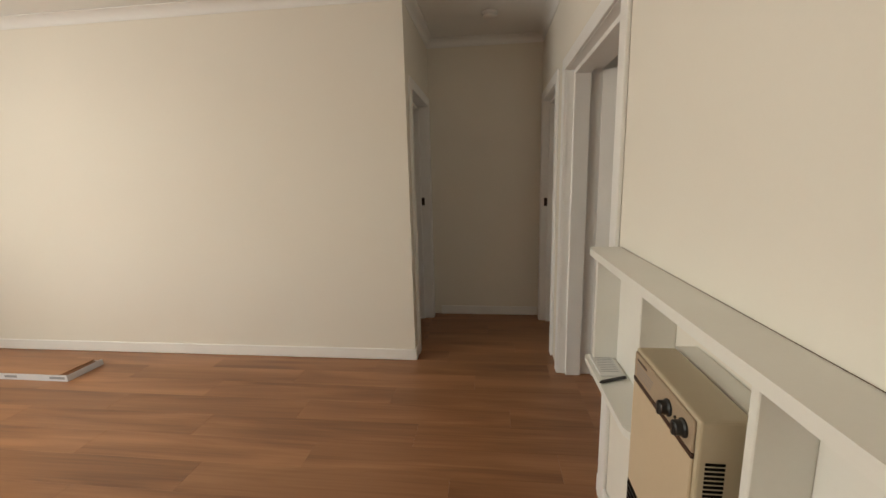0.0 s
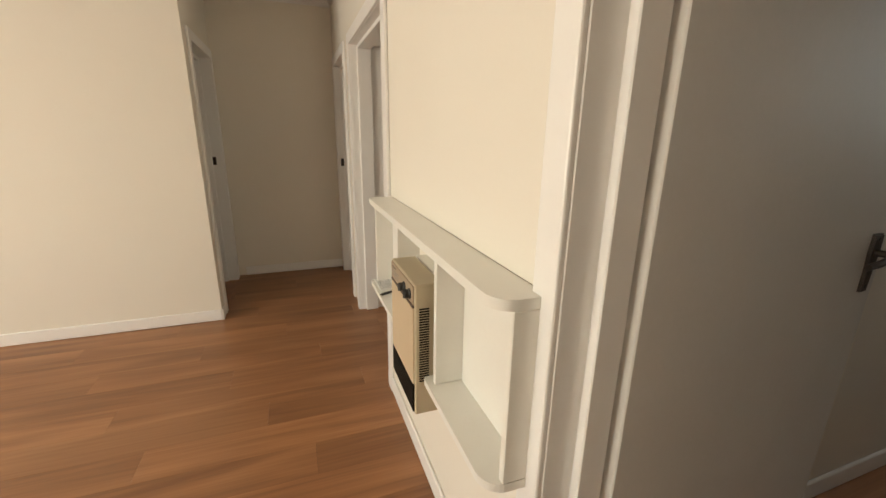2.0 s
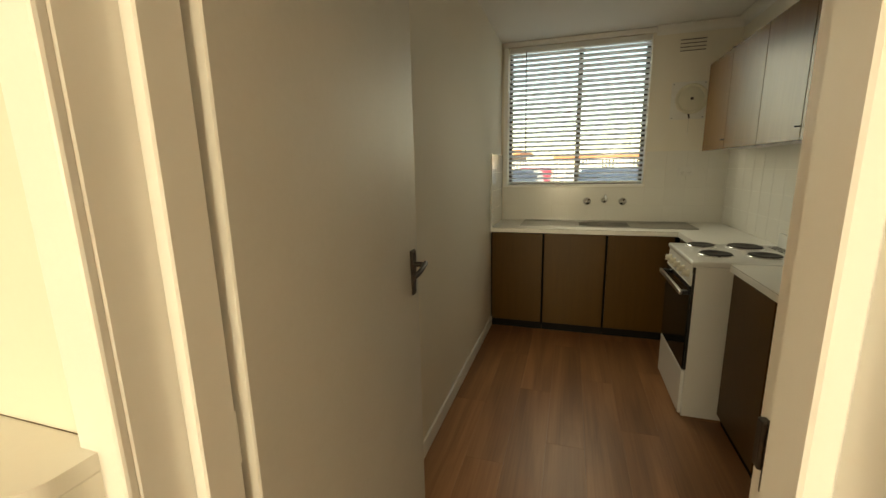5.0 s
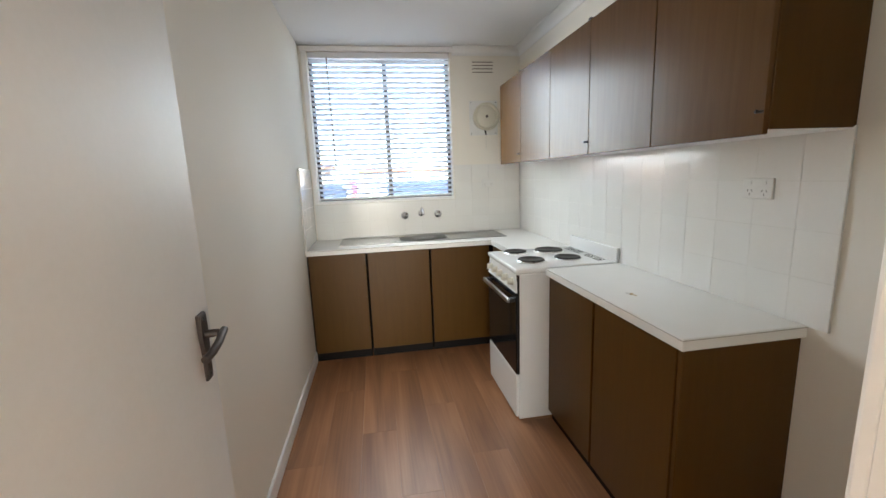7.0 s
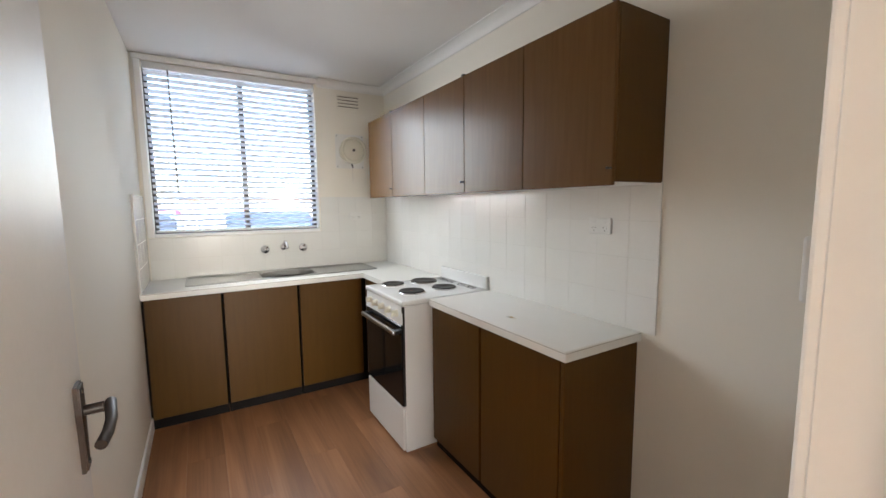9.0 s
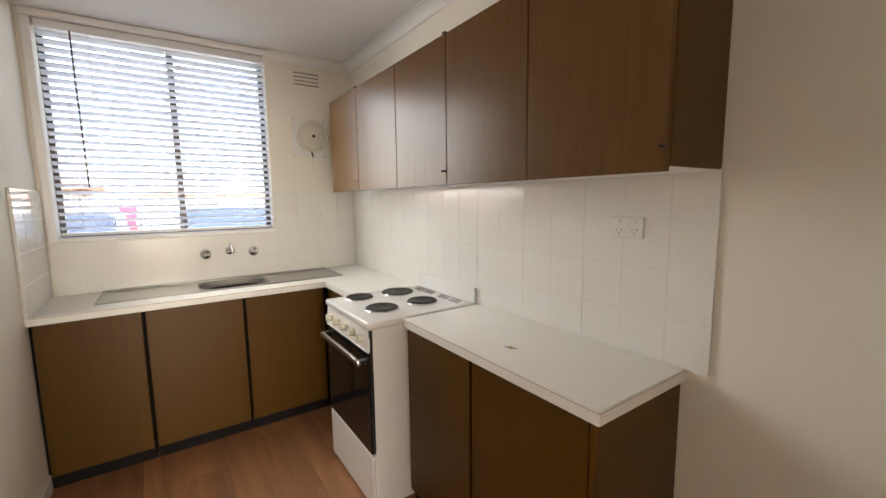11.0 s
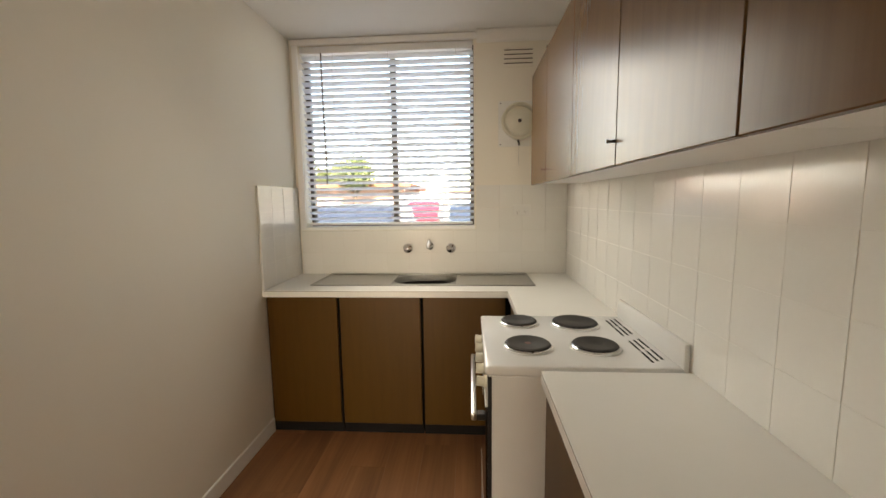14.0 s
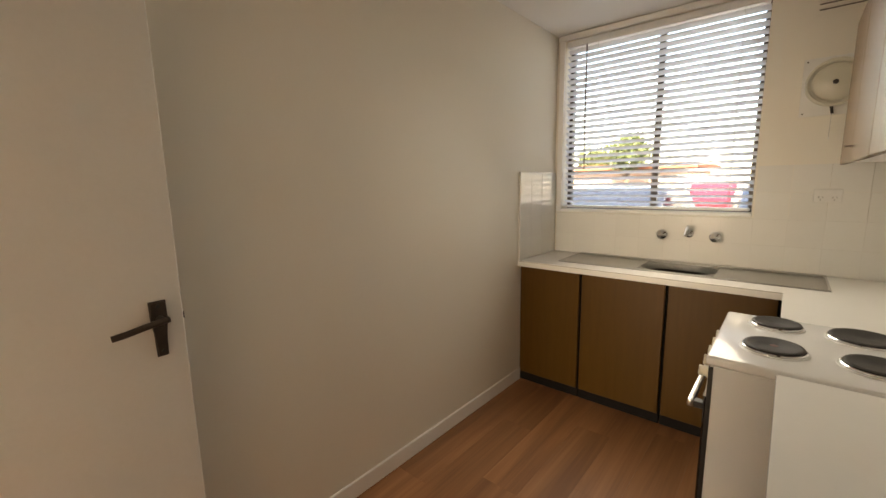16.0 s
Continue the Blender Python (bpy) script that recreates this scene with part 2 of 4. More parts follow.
def cyl(p0, p1, r0, r1=None, n=24, bm=None, cap=True):
    """A round bar or cone from p0 to p1."""
    bm = bm or bmesh.new()
    p0, p1 = Vector(p0), Vector(p1)
    d = p1 - p0
    q = d.to_track_quat("Z", "Y").to_matrix().to_4x4()
    bmesh.ops.create_cone(bm, cap_ends=cap, segments=n, radius1=r0, radius2=r0 if r1 is None else r1, depth=d.length,
                          matrix=Matrix.Translation((p0 + p1) / 2) @ q)
    return bm


def lathe(profile, m, n=32, bm=None):
    """A turned body: (radius, height) rows round the local z of m."""
    bm = bm or bmesh.new()
    rings = []
    for r, h in profile:
        rings.append([bm.verts.new(m @ Vector((r * math.cos(2 * math.pi * i / n), r * math.sin(2 * math.pi * i / n), h))) for i in range(n)])
    for a, b in zip(rings, rings[1:]):
        for i in range(n):
            bm.faces.new((a[i], a[(i + 1) % n], b[(i + 1) % n], b[i]))
    if profile[0][0] > 1e-6:
        bm.faces.new(rings[0][::-1])
    if profile[-1][0] > 1e-6:
        bm.faces.new(rings[-1])
    return bm


def tube(points, r, n=10, bm=None):
    """A round bar bent through points."""
    bm = bm or bmesh.new()
    pts = [Vector(p) for p in points]
    rings = []
    for i, p in enumerate(pts):
        d = (pts[min(i + 1, len(pts) - 1)] - pts[max(i - 1, 0)]).normalized()
        q = d.to_track_quat("Z", "Y")
        rings.append([bm.verts.new(p + q @ Vector((r * math.cos(2 * math.pi * k / n), r * math.sin(2 * math.pi * k / n), 0))) for k in range(n)])
    for a, b in zip(rings, rings[1:]):
        for k in range(n):
            bm.faces.new((a[k], a[(k + 1) % n], b[(k + 1) % n], b[k]))
    bm.faces.new(rings[0][::-1])
    bm.faces.new(rings[-1])
    return bm


def prism(outline, z0, z1, m=None, bm=None):
    """An outline of (x, y) rows raised from z0 to z1."""
    bm = bm or bmesh.new()
    m = m or Matrix.Identity(4)
    lo = [bm.verts.new(m @ Vector((x, y, z0))) for x, y in outline]
    hi = [bm.verts.new(m @ Vector((x, y, z1))) for x, y in outline]
    n = len(lo)
    for i in range(n):
        bm.faces.new((lo[i], lo[(i + 1) % n], hi[(i + 1) % n], hi[i]))
    bm.faces.new(lo[::-1])
    bm.faces.new(hi)
    return bm


def round_rect(x0, x1, y0, y1, radii, n=8):
    """An outline with a radius for each corner: (x0,y0), (x1,y0), (x1,y1), (x0,y1)."""
    out = []
    for (cx, cy, a0), r, sx, sy in zip(((x0, y0, 180), (x1, y0, 270), (x1, y1, 0), (x0, y1, 90)), radii, (1, -1, -1, 1), (1, 1, -1, -1)):
        if r <= 0:
            out.append((cx, cy))
            continue
        for k in range(n + 1):
            a = radians(a0 + 90 * k / n)
            out.append((cx + sx * r + r * math.cos(a), cy + sy * r + r * math.sin(a)))
    return out


def grid_slab(xs, ys, holes, z0, z1):
    """A slab over a grid of cells, without those in holes (column, row)."""
    bm = bmesh.new()
    vs = {}

    def v(i, j, z):
        if (i, j, z) not in vs:
            vs[i, j, z] = bm.verts.new((xs[i], ys[j], z))
        return vs[i, j, z]
    full = {(i, j) for i in range(len(xs) - 1) for j in range(len(ys) - 1)} - set(holes)
    for i, j in full:
        bm.faces.new((v(i, j, z1), v(i + 1, j, z1), v(i + 1, j + 1, z1), v(i, j + 1, z1)))
        bm.faces.new((v(i, j, z0), v(i, j + 1, z0), v(i + 1, j + 1, z0), v(i + 1, j, z0)))
        for di, dj, a, b in ((-1, 0, (0, 0), (0, 1)), (1, 0, (1, 0), (1, 1)), (0, -1, (0, 0), (1, 0)), (0, 1, (0, 1), (1, 1))):
            if (i + di, j + dj) not in full:
                p, q = (i + a[0], j + a[1]), (i + b[0], j + b[1])
                bm.faces.new((v(*p, z0), v(*q, z0), v(*q, z1), v(*p, z1)))
    return bm


# ---- the rooms ----
H = 2.52            # ceiling
XL, XK = 0.01, 0.203   # the wall between living room and kitchen
YR = -1.89          # tiled kitchen wall
XW = 3.70           # kitchen window wall
HEAD2 = 1.965      # the other doors
HEAD = 2.0          # door openings
KD = (-0.882, -0.118)   # kitchen doorway
D1 = (1.265, 2.375)
D2 = (2.68, 3.40)
HD = (2.64, 3.42)


def wall_along_y(name, x0, x1, y0, y1, holes, label):
    """A wall with openings (ya, yb, za, zb)."""
    bm = bmesh.new()
    y = y0
    for ya, yb, za, zb in sorted(holes):
        box(x0, x1, y, ya, 0, H, bm=bm)
        if za > 0:
            box(x0, x1, ya, yb, 0, za, bm=bm)
        if zb < H:
            box(x0, x1, ya, yb, zb, H, bm=bm)
        y = yb
    box(x0, x1, y, y1, 0, H, bm=bm)
    return structure(name, bm, M_WALL, label, "wall")


def wall_along_x(name, y0, y1, x0, x1, holes, label):
    bm = bmesh.new()
    x = x0
    for xa, xb, za, zb in sorted(holes):
        box(x, xa, y0, y1, 0, H, bm=bm)
        if za > 0:
            box(xa, xb, y0, y1, 0, za, bm=bm)
        if zb < H:
            box(xa, xb, y0, y1, zb, H, bm=bm)
        x = xb
    box(x, x1, y0, y1, 0, H, bm=bm)
    return structure(name, bm, M_WALL, label, "wall")


WIN = (-1.25, -0.05, 1.24, 2.478)
wall_along_y("wall_east", XL, XK, -3.1, 3.53, [(*KD, 0, HEAD), (*D1, 0, HEAD2), (*D2, 0, HEAD2)], "cream painted plaster wall with door openings")
wall_along_x("wall_kitchen_left", 0.012, 0.12, XK, XW, [], "plain off-white painted kitchen wall")
wall_along_x("wall_kitchen_right", YR - 0.12, YR, XK, XW, [], "off-white kitchen wall behind the tiles")
wall_along_y("wall_kitchen_window", XW, XW + 0.22, -3.2, 0.12, [WIN], "white painted kitchen wall round the window")
wall_along_x("wall_north", 2.494, 2.60, -5.3, -1.195, [], "plain cream painted living room wall")
wall_along_y("wall_hall_left", -1.195, -1.005, 2.494, 3.53, [(*HD, 0, HEAD2)], "cream painted hall wall with a door opening")
wall_along_x("wall_hall_end", 3.53, 3.65, -5.3, XW + 0.22, [], "plain painted wall at the end of the hall")
wall_along_y("wall_west", -5.3, -5.2, -3.1, 3.53, [(-1.3, 1.1, 0.8, 2.1)], "painted living room wall with a window")
wall_along_x("wall_south", -3.2, -3.0, -5.3, XW, [], "plain painted living room wall")
# unseen wall; its opening is made up to let light into the bedroom
wall_along_y("wall_bedroom", XW, XW + 0.22, 0.12, 3.53, [(0.9, 2.1, 0.95, 2.05)], "painted bedroom wall with an unseen opening added for light")
# unseen slab, added only to keep direct sun out of the west opening
structure("ceiling_sun_blocker", box(-9.5, -5.3, -4.5, 4.5, H - 0.02, H + 0.1), M_CEIL, "plain unseen slab added to keep sun off the living room window", "ceiling")
structure("ceiling", box(-5.3, XW + 0.22, -3.2, 3.65, H, H + 0.15), M_CEIL, "flat white painted ceiling", "ceiling")
structure("floor", box(-5.3, XW + 0.22, -3.2, 3.65, -0.12, -0.012), M_UNDER, "timber-look laminate floor laid lengthwise", "floor")
floor_ob = bpy.data.objects["floor"]


def cove(name, runs):
    """A curved plaster cornice along runs (x0, y0, x1, y1, inward x, inward y)."""
    bm = bmesh.new()
    s = 0.065
    prof = [(0.0, 0.0), (s, 0.0), (s, -0.008)] + [(s - s * 0.92 * math.sin(a), -0.008 - (s - 0.016) * (1 - math.cos(a))) for a in
                                                  (math.pi / 2 * k / 7 for k in range(1, 8))] + [(0.006, -s), (0.0, -s)]
    for x0, y0, x1, y1, ix, iy in runs:
        a = [bm.verts.new((x0 + ix * u, y0 + iy * u, H - 0.002 + v)) for u, v in prof]
        b = [bm.verts.new((x1 + ix * u, y1 + iy * u, H - 0.002 + v)) for u, v in prof]
        for i in range(len(prof)):
            j = (i + 1) % len(prof)
            bm.faces.new((a[i], a[j], b[j], b[i]))
        bm.faces.new(a)
        bm.faces.new(b[::-1])
    return structure(name, bm, M_CEIL, "white plaster cove cornice", "cornice")


cove("trim_cornice_kitchen", [(XK, YR, XW, YR, 0, 1), (XW, YR, XW, -1.27, -1, 0), (XK, YR, XK, 0, 1, 0)])
cove("trim_cornice_living", [(-5.2, 2.494, -1.005, 2.494, 0, -1), (XL, -3.0, XL, 3.53, -1, 0), (-1.005, 2.494, -1.005, 3.53, 1, 0),
                             (-1.005, 3.53, XL, 3.53, 0, -1), (-5.2, -3, -5.2, 2.494, 1, 0)])


def skirting(name, runs, h=0.085, d=0.014):
    bm = bmesh.new()
    for x0, x1, y0, y1 in runs:
        box(x0, x1, y0, y1, 0.001, h, 0.004, bm)
    return structure(name, bm, M_TRIM, "white gloss painted skirting board", "skirting board")


skirting("baseboard_living", [(-5.2, -1.005, 2.480, 2.494), (-1.005, -0.991, 2.480, 2.56), (XL - 0.014, XL, -0.03, 1.31),
                              (-0.93, XL - 0.016, 3.516, 3.53), (XL - 0.014, XL, -3.0, -1.0)])
skirting("baseboard_kitchen", [(XK + 0.02, 3.165, -0.002, 0.0118), (XK + 0.02, 1.06, YR, YR + 0.014)], 0.088)


def door_frame(name, x0, x1, y0, y1, side_a=True, side_b=True, stop=None, label="white gloss painted door frame", HEAD=HEAD2):
    """Lining, stop and moulded architraves round an opening in a wall along y; faces at x0 and x1."""
    ob = new(name)
    WORLD[name] = Matrix.Identity(4)
    tagged(ob, label, "door frame", kind="structure")
    t = 0.022
    for pn, bm in (("lining", box(x0 - 0.004, x1 + 0.004, y0, y0 + t, 0, HEAD, 0.002)), ("lining", box(x0 - 0.004, x1 + 0.004, y1 - t, y1, 0, HEAD, 0.002)),
                   ("head_lining", box(x0 - 0.004, x1 + 0.004, y0 + t, y1 - t, HEAD - t, HEAD, 0.002))):
        part(pn, bm, M_TRIM, ob)
    if stop:
        s0, s1 = stop
        part("door_stop", box(s0, s1, y0 + t, y0 + t + 0.025, 0, HEAD - t, 0.003), M_TRIM, ob)
        part("door_stop", box(s0, s1, y1 - t - 0.025, y1 - t, 0, HEAD - t, 0.003), M_TRIM, ob)
        part("door_stop", box(s0, s1, y0 + t + 0.0255, y1 - t - 0.0255, HEAD - t - 0.025, HEAD - t, 0.003), M_TRIM, ob)
    w = 0.073
    for on, xa, xb in ((side_a, x0 - 0.018, x0 - 0.0005), (side_b, x1 + 0.0005, x1 + 0.018)):
        if on:
            part("architrave", box(xa, xb, y0 - w + 0.020, y0 + 0.020, 0, HEAD - 0.020 + w, 0.005, seg=2), M_TRIM, ob)
            part("architrave", box(xa, xb, y1 - 0.020, y1 - 0.020 + w, 0, HEAD - 0.020 + w, 0.005, seg=2), M_TRIM, ob)
            part("head_architrave", box(xa, xb, y0 + 0.0205, y1 - 0.0205, HEAD - 0.020, HEAD - 0.020 + w, 0.005, seg=2), M_TRIM, ob)
    return ob


door_frame("door_1_frame", XL, XK, *KD, stop=(0.074, 0.138), HEAD=HEAD)
door_frame("door_2_frame", XL, XK, *D1, stop=(0.05, 0.145))
door_frame("door_3_frame", XL, XK, *D2, stop=(0.05, 0.145))
door_frame("door_4_frame", -1.195, -1.005, *HD, stop=(-1.15, -1.075))


def handle_plate(x, z):
    """A long back plate that narrows towards its foot, edges rounded."""
    bm = prism([(x - 0.013, z - 0.087), (x + 0.013, z - 0.087), (x + 0.015, z - 0.02), (x + 0.020, z + 0.02), (x + 0.020, z + 0.068),
                (x - 0.020, z + 0.068), (x - 0.020, z + 0.02), (x - 0.015, z - 0.02)], 0.0, 0.009, Matrix(((1, 0, 0, 0), (0, 0, -1, 0), (0, 1, 0, 0), (0, 0, 0, 1))))
    es = [e for e in bm.edges if all(v.co.y < -0.008 for v in e.verts)]
    bmesh.ops.bevel(bm, geom=es, offset=0.003, segments=2, affect="EDGES")
    return bm


def door_leaf(name, m, width, label, handle_z=1.075, height=1.965):
    """A flush door: hinge edge at the local origin, leaf along local x, thickness towards +y; lever handle on the -y face."""
    ob = thing(name, m, label, "door")
    ob["kind"] = "structure"
    leaf = part("leaf", box(0.0, width, 0.0, 0.035, 0.008, height, 0.003), M_DOOR, ob, "flush white painted leaf", local=True)
    for z in (0.2, 1.0, 1.78):
        part("hinge", cyl((-0.004, 0.034, z - 0.045), (-0.004, 0.034, z + 0.045), 0.007, n=12), M_TRIM, ob, local=True)
    hx = width - 0.062
    hd = part("door_handle", handle_plate(hx, handle_z), M_BRONZE, ob, "dark bronze lever handle on a long plate", local=True)
    WORLD[hd.name] = WORLD[ob.name] @ Matrix.Translation(hd.location)
    off = hd.location.copy()

    def sub(n, bm, mat, lab=""):
        bm.transform(Matrix.Translation(-off))
        part(n, bm, mat, hd, lab, smooth=True, local=True)
    sub("spindle", cyl((hx, -0.008, handle_z + 0.02), (hx, -0.036, handle_z + 0.02), 0.009, n=16), M_BRONZE)
    lever = [(hx + 0.012, -0.044, handle_z + 0.022), (hx - 0.01, -0.046, handle_z + 0.02), (hx - 0.05, -0.050, handle_z + 0.016),
             (hx - 0.085, -0.048, handle_z + 0.009), (hx - 0.115, -0.042, handle_z + 0.004)]
    sub("lever", tube(lever, 0.0085), M_BRONZE)
    for dz in (-0.072, 0.055):
        sub("screw", cyl((hx, -0.008, handle_z + dz), (hx, -0.0112, handle_z + dz), 0.005, n=10), M_BLACKPL)
    part("latch", box(width, width + 0.006, 0.011, 0.024, handle_z - 0.0, handle_z + 0.02, 0.001), M_BRONZE, ob, local=True)
    return ob


door_leaf("door_1", pose(0.152, -0.180, 0, 0, 0, 3.2), 0.858, "flush white kitchen door standing wide open against the wall")
door_leaf("door_2", pose(XK + 0.004, D1[1] - 0.055, 0, 0, 0, -38), 0.82, "flush white bedroom door standing ajar", height=1.93)
door_leaf("door_3", pose(XK + 0.004, D2[1] - 0.055, 0, 0, 0, -60), 0.68, "flush white door standing open off the hall", height=1.93)

strike = thing("strike_plate", pose(0.16, KD[0] + 0.024, 1.03), "dark bronze strike plate on the door jamb", "strike plate")
part("plate", box(0.147, 0.186, KD[0] + 0.0225, KD[0] + 0.026, 1.045, 1.135, 0.001), M_BRONZE, strike)
part("lip", box(0.186, 0.202, KD[0] + 0.018, KD[0] + 0.030, 1.070, 1.130, 0.003, seg=2), M_BRONZE, strike)
strike2 = thing("strike_plate", pose(-1.045, HD[1] - 0.026, 1.13), "small dark strike plate on the hall door jamb", "strike plate")
part("plate", box(-1.072, -1.045, HD[1] - 0.0265, HD[1] - 0.0225, 1.08, 1.15, 0.001), M_BRONZE, strike2)
strike3 = thing("strike_plate", pose(0.06, D2[1] - 0.026, 1.13), "small dark strike plate on the hall door jamb", "strike plate")
part("plate", box(0.02, 0.048, D2[1] - 0.0265, D2[1] - 0.0225, 1.06, 1.13, 0.001), M_BRONZE, strike3)


# ---- kitchen: window, blind ----
def kitchen_window():
    y0, y1, z0, z1 = WIN
    ob = new("window_1")
    WORLD["window_1"] = Matrix.Identity(4)
    tagged(ob, "dark aluminium sliding window in a painted reveal", "window", kind="structure")
    xf = XW + 0.10
    fw = 0.028
    for a, b, c, d in ((y0, y0 + fw, z0, z1), (y1 - fw, y1, z0, z1), (y0 + fw, y1 - fw, z0, z0 + fw), (y0 + fw, y1 - fw, z1 - fw, z1)):
        part("window_frame", box(xf, xf + 0.05, a, b, c, d, 0.003), M_ALU, ob)
    ym = -0.685
    part("mullion", box(xf - 0.006, xf + 0.046, ym - 0.020, ym + 0.020, z0 + fw, z1 - fw, 0.003), M_ALU, ob)
    for a, b in ((y0 + fw, ym - 0.020), (ym + 0.020, y1 - fw)):
        p = part("pane", box(xf + 0.020, xf + 0.024, a, b, z0 + fw, z1 - fw), M_GLASS, ob)
        p.visible_shadow = False
    part("window_sill", box(XW - 0.012, xf, y0 - 0.003, y1 + 0.003, z0 - 0.022, z0 + 0.002, 0.004), M_TRIM, ob, "white painted sill")
    part("head_trim", box(XW - 0.022, XW - 0.0005, y0 - 0.03, y1 + 0.047, z1 - 0.002, H - 0.004, 0.004), M_TRIM, ob)
    part("side_trim", box(XW - 0.016, XW - 0.0005, y1 + 0.0005, y1 + 0.040, z0 - 0.02, z1 - 0.003, 0.003), M_TRIM, ob)


kitchen_window()


def venetian_blind():
    y0, y1, z0, z1 = WIN
    ob = thing("venetian_blind", pose(XW + 0.03, (y0 + y1) / 2, z0), "white slatted venetian blind lowered over the kitchen window, slats tilted open", "blind")
    part("headrail", box(XW + 0.004, XW + 0.06, y0 + 0.008, y1 - 0.008, z1 - 0.05, z1 - 0.004, 0.004), M_SLAT, ob)
    part("bottom_rail", box(XW + 0.006, XW + 0.058, y0 + 0.01, y1 - 0.01, z0 + 0.012, z0 + 0.030, 0.005), M_SLAT, ob)
    n, a = 27, radians(21)
    ztop, zbot = z1 - 0.075, z0 + 0.06
    me = None
    for i in range(n):
        z = ztop + (zbot - ztop) * i / (n - 1)
        if me is None:
            bm = bmesh.new()
            prof = []
            for k in range(7):
                u = -0.025 + 0.05 * k / 6
                prof.append((u, 0.003 * (1 - (u / 0.025) ** 2)))
            prof += [(u, v - 0.0028) for u, v in prof[::-1]]
            rot = Matrix.Rotation(a, 4, "Y")
            e0 = [bm.verts.new(rot @ Vector((u, y0 + 0.003 - (y0 + y1) / 2, v))) for u, v in prof]
            e1 = [bm.verts.new(rot @ Vector((u, y1 - 0.012 - (y0 + y1) / 2, v))) for u, v in prof]
            for k in range(len(prof)):
                j = (k + 1) % len(prof)
                bm.faces.new((e0[k], e0[j], e1[j], e1[k]))
            bm.faces.new(e0[::-1])
            bm.faces.new(e1)
            me = finish("slat", bm, M_SLATT)
        s = new("slat", me)
        s.parent = ob
        s.location = (0, 0, z - z0)
    for y in (y0 + 0.12, (y0 + y1) / 2 - 0.02, y1 - 0.12):
        for dx in (-0.024, 0.024):
            part("ladder_cord", cyl((XW + 0.03 + dx, y, z0 + 0.03), (XW + 0.03 + dx, y, z1 - 0.05), 0.0009, n=6), M_CORD, ob)
    part("tilt_wand", tube([(XW - 0.002, y1 - 0.16, z1 - 0.05), (XW - 0.008, y1 - 0.163, z1 - 0.4), (XW - 0.008, y1 - 0.17, z0 + 0.30)], 0.0045), M_BARKW, ob, "thin dark tilt wand")
    part("pull_cord", cyl((XW - 0.002, y1 - 0.24, z1 - 0.05), (XW - 0.002, y1 - 0.235, z0 + 0.75), 0.0012, n=6), M_CORD, ob)
    return ob


venetian_blind()


# ---- kitchen cabinets ----
def base_cabinet(name, x0, x1, y0, y1, face, splits, label, group, ztop=0.862, zdoor=0.072, mat=M_WOOD, end_panel=None, gap=0.012, first=None):
    """A base unit: carcass, recessed kickboard and doors; face is '-x' or '+y', splits along the front."""
    ob = thing(name, pose((x0 + x1) / 2, (y0 + y1) / 2, 0), label, "cabinet", group)
    if face == "-x":
        part("body", box(x0 + 0.021, x1, y0, y1, zdoor, ztop), M_GAP, ob, "dark carcass")
        part("kickboard", box(x0 + 0.024, x1 - 0.02, y0 + 0.002, y1 - 0.002, 0, zdoor - 0.001), M_BLACK, ob, "black recessed kickboard")
        for a, b in splits:
            part("door", box(x0, x0 + 0.018, a + gap / 2, b - gap / 2, zdoor, ztop - 0.004, 0.002), mat, ob)
    else:
        part("body", box(x0, x1, y0, y1 - 0.021, zdoor, ztop), M_GAP, ob, "dark carcass")
        part("kickboard", box(x0 + 0.002, x1 - 0.002, y0 + 0.02, y1 - 0.024, 0, zdoor - 0.001), M_BLACK, ob, "black recessed kickboard")
        for a, b in splits:
            part("door", box(a + gap / 2, b - gap / 2, y1 - 0.018, y1, zdoor, ztop - 0.004, 0.002), mat, ob)
    if end_panel:
        part("end_panel", box(*end_panel, 0.002), mat, ob)
    return ob


base_cabinet("base_cabinet", 3.155, XW - 0.01, -0.437, 0.010, "-x", [(-0.437, 0.004)], "brown varnished timber base cabinet door under the sink counter", "sink cabinets", gap=0.016)
base_cabinet("base_cabinet", 3.155, XW - 0.01, -0.935, -0.439, "-x", [(-0.935, -0.439)], "brown varnished timber base cabinet door under the sink counter", "sink cabinets", gap=0.016)
base_cabinet("base_cabinet", 3.155, XW - 0.01, -1.88, -0.937, "-x", [(-1.43, -0.937)], "brown varnished timber base cabinet in the counter corner", "sink cabinets", gap=0.016)
base_cabinet("base_cabinet", 2.645, 3.15, -1.88, -1.452, "+y", [(2.645, 3.15)], "brown varnished timber base cabinet beside the stove", "sink cabinets")
base_cabinet("base_cabinet", 1.588, 2.055, YR + 0.002, -1.452, "+y", [(1.588, 2.055)], "brown varnished timber base cabinet beside the stove", "bench cabinets", zdoor=0.06)
base_cabinet("base_cabinet", 1.062, 1.586, YR + 0.002, -1.452, "+y", [(1.080, 1.586)], "brown varnished timber base cabinet with a finished end panel", "bench cabinets", zdoor=0.06,
             end_panel=(1.060, 1.0795, YR + 0.001, -1.452, 0.0, 0.862))


def worktop(name, outline, z0, z1, label):
    ob = thing(name, pose(*outline[0], z0), label, "worktop")
    bm = prism(outline, z0, z1)
    es = [e for e in bm.edges if all(v.co.z > z1 - 1e-4 for v in e.verts)]
    bmesh.ops.bevel(bm, geom=es, offset=0.003, segments=2, affect="EDGES")
    part("slab", bm, M_LAM, ob)
    return ob


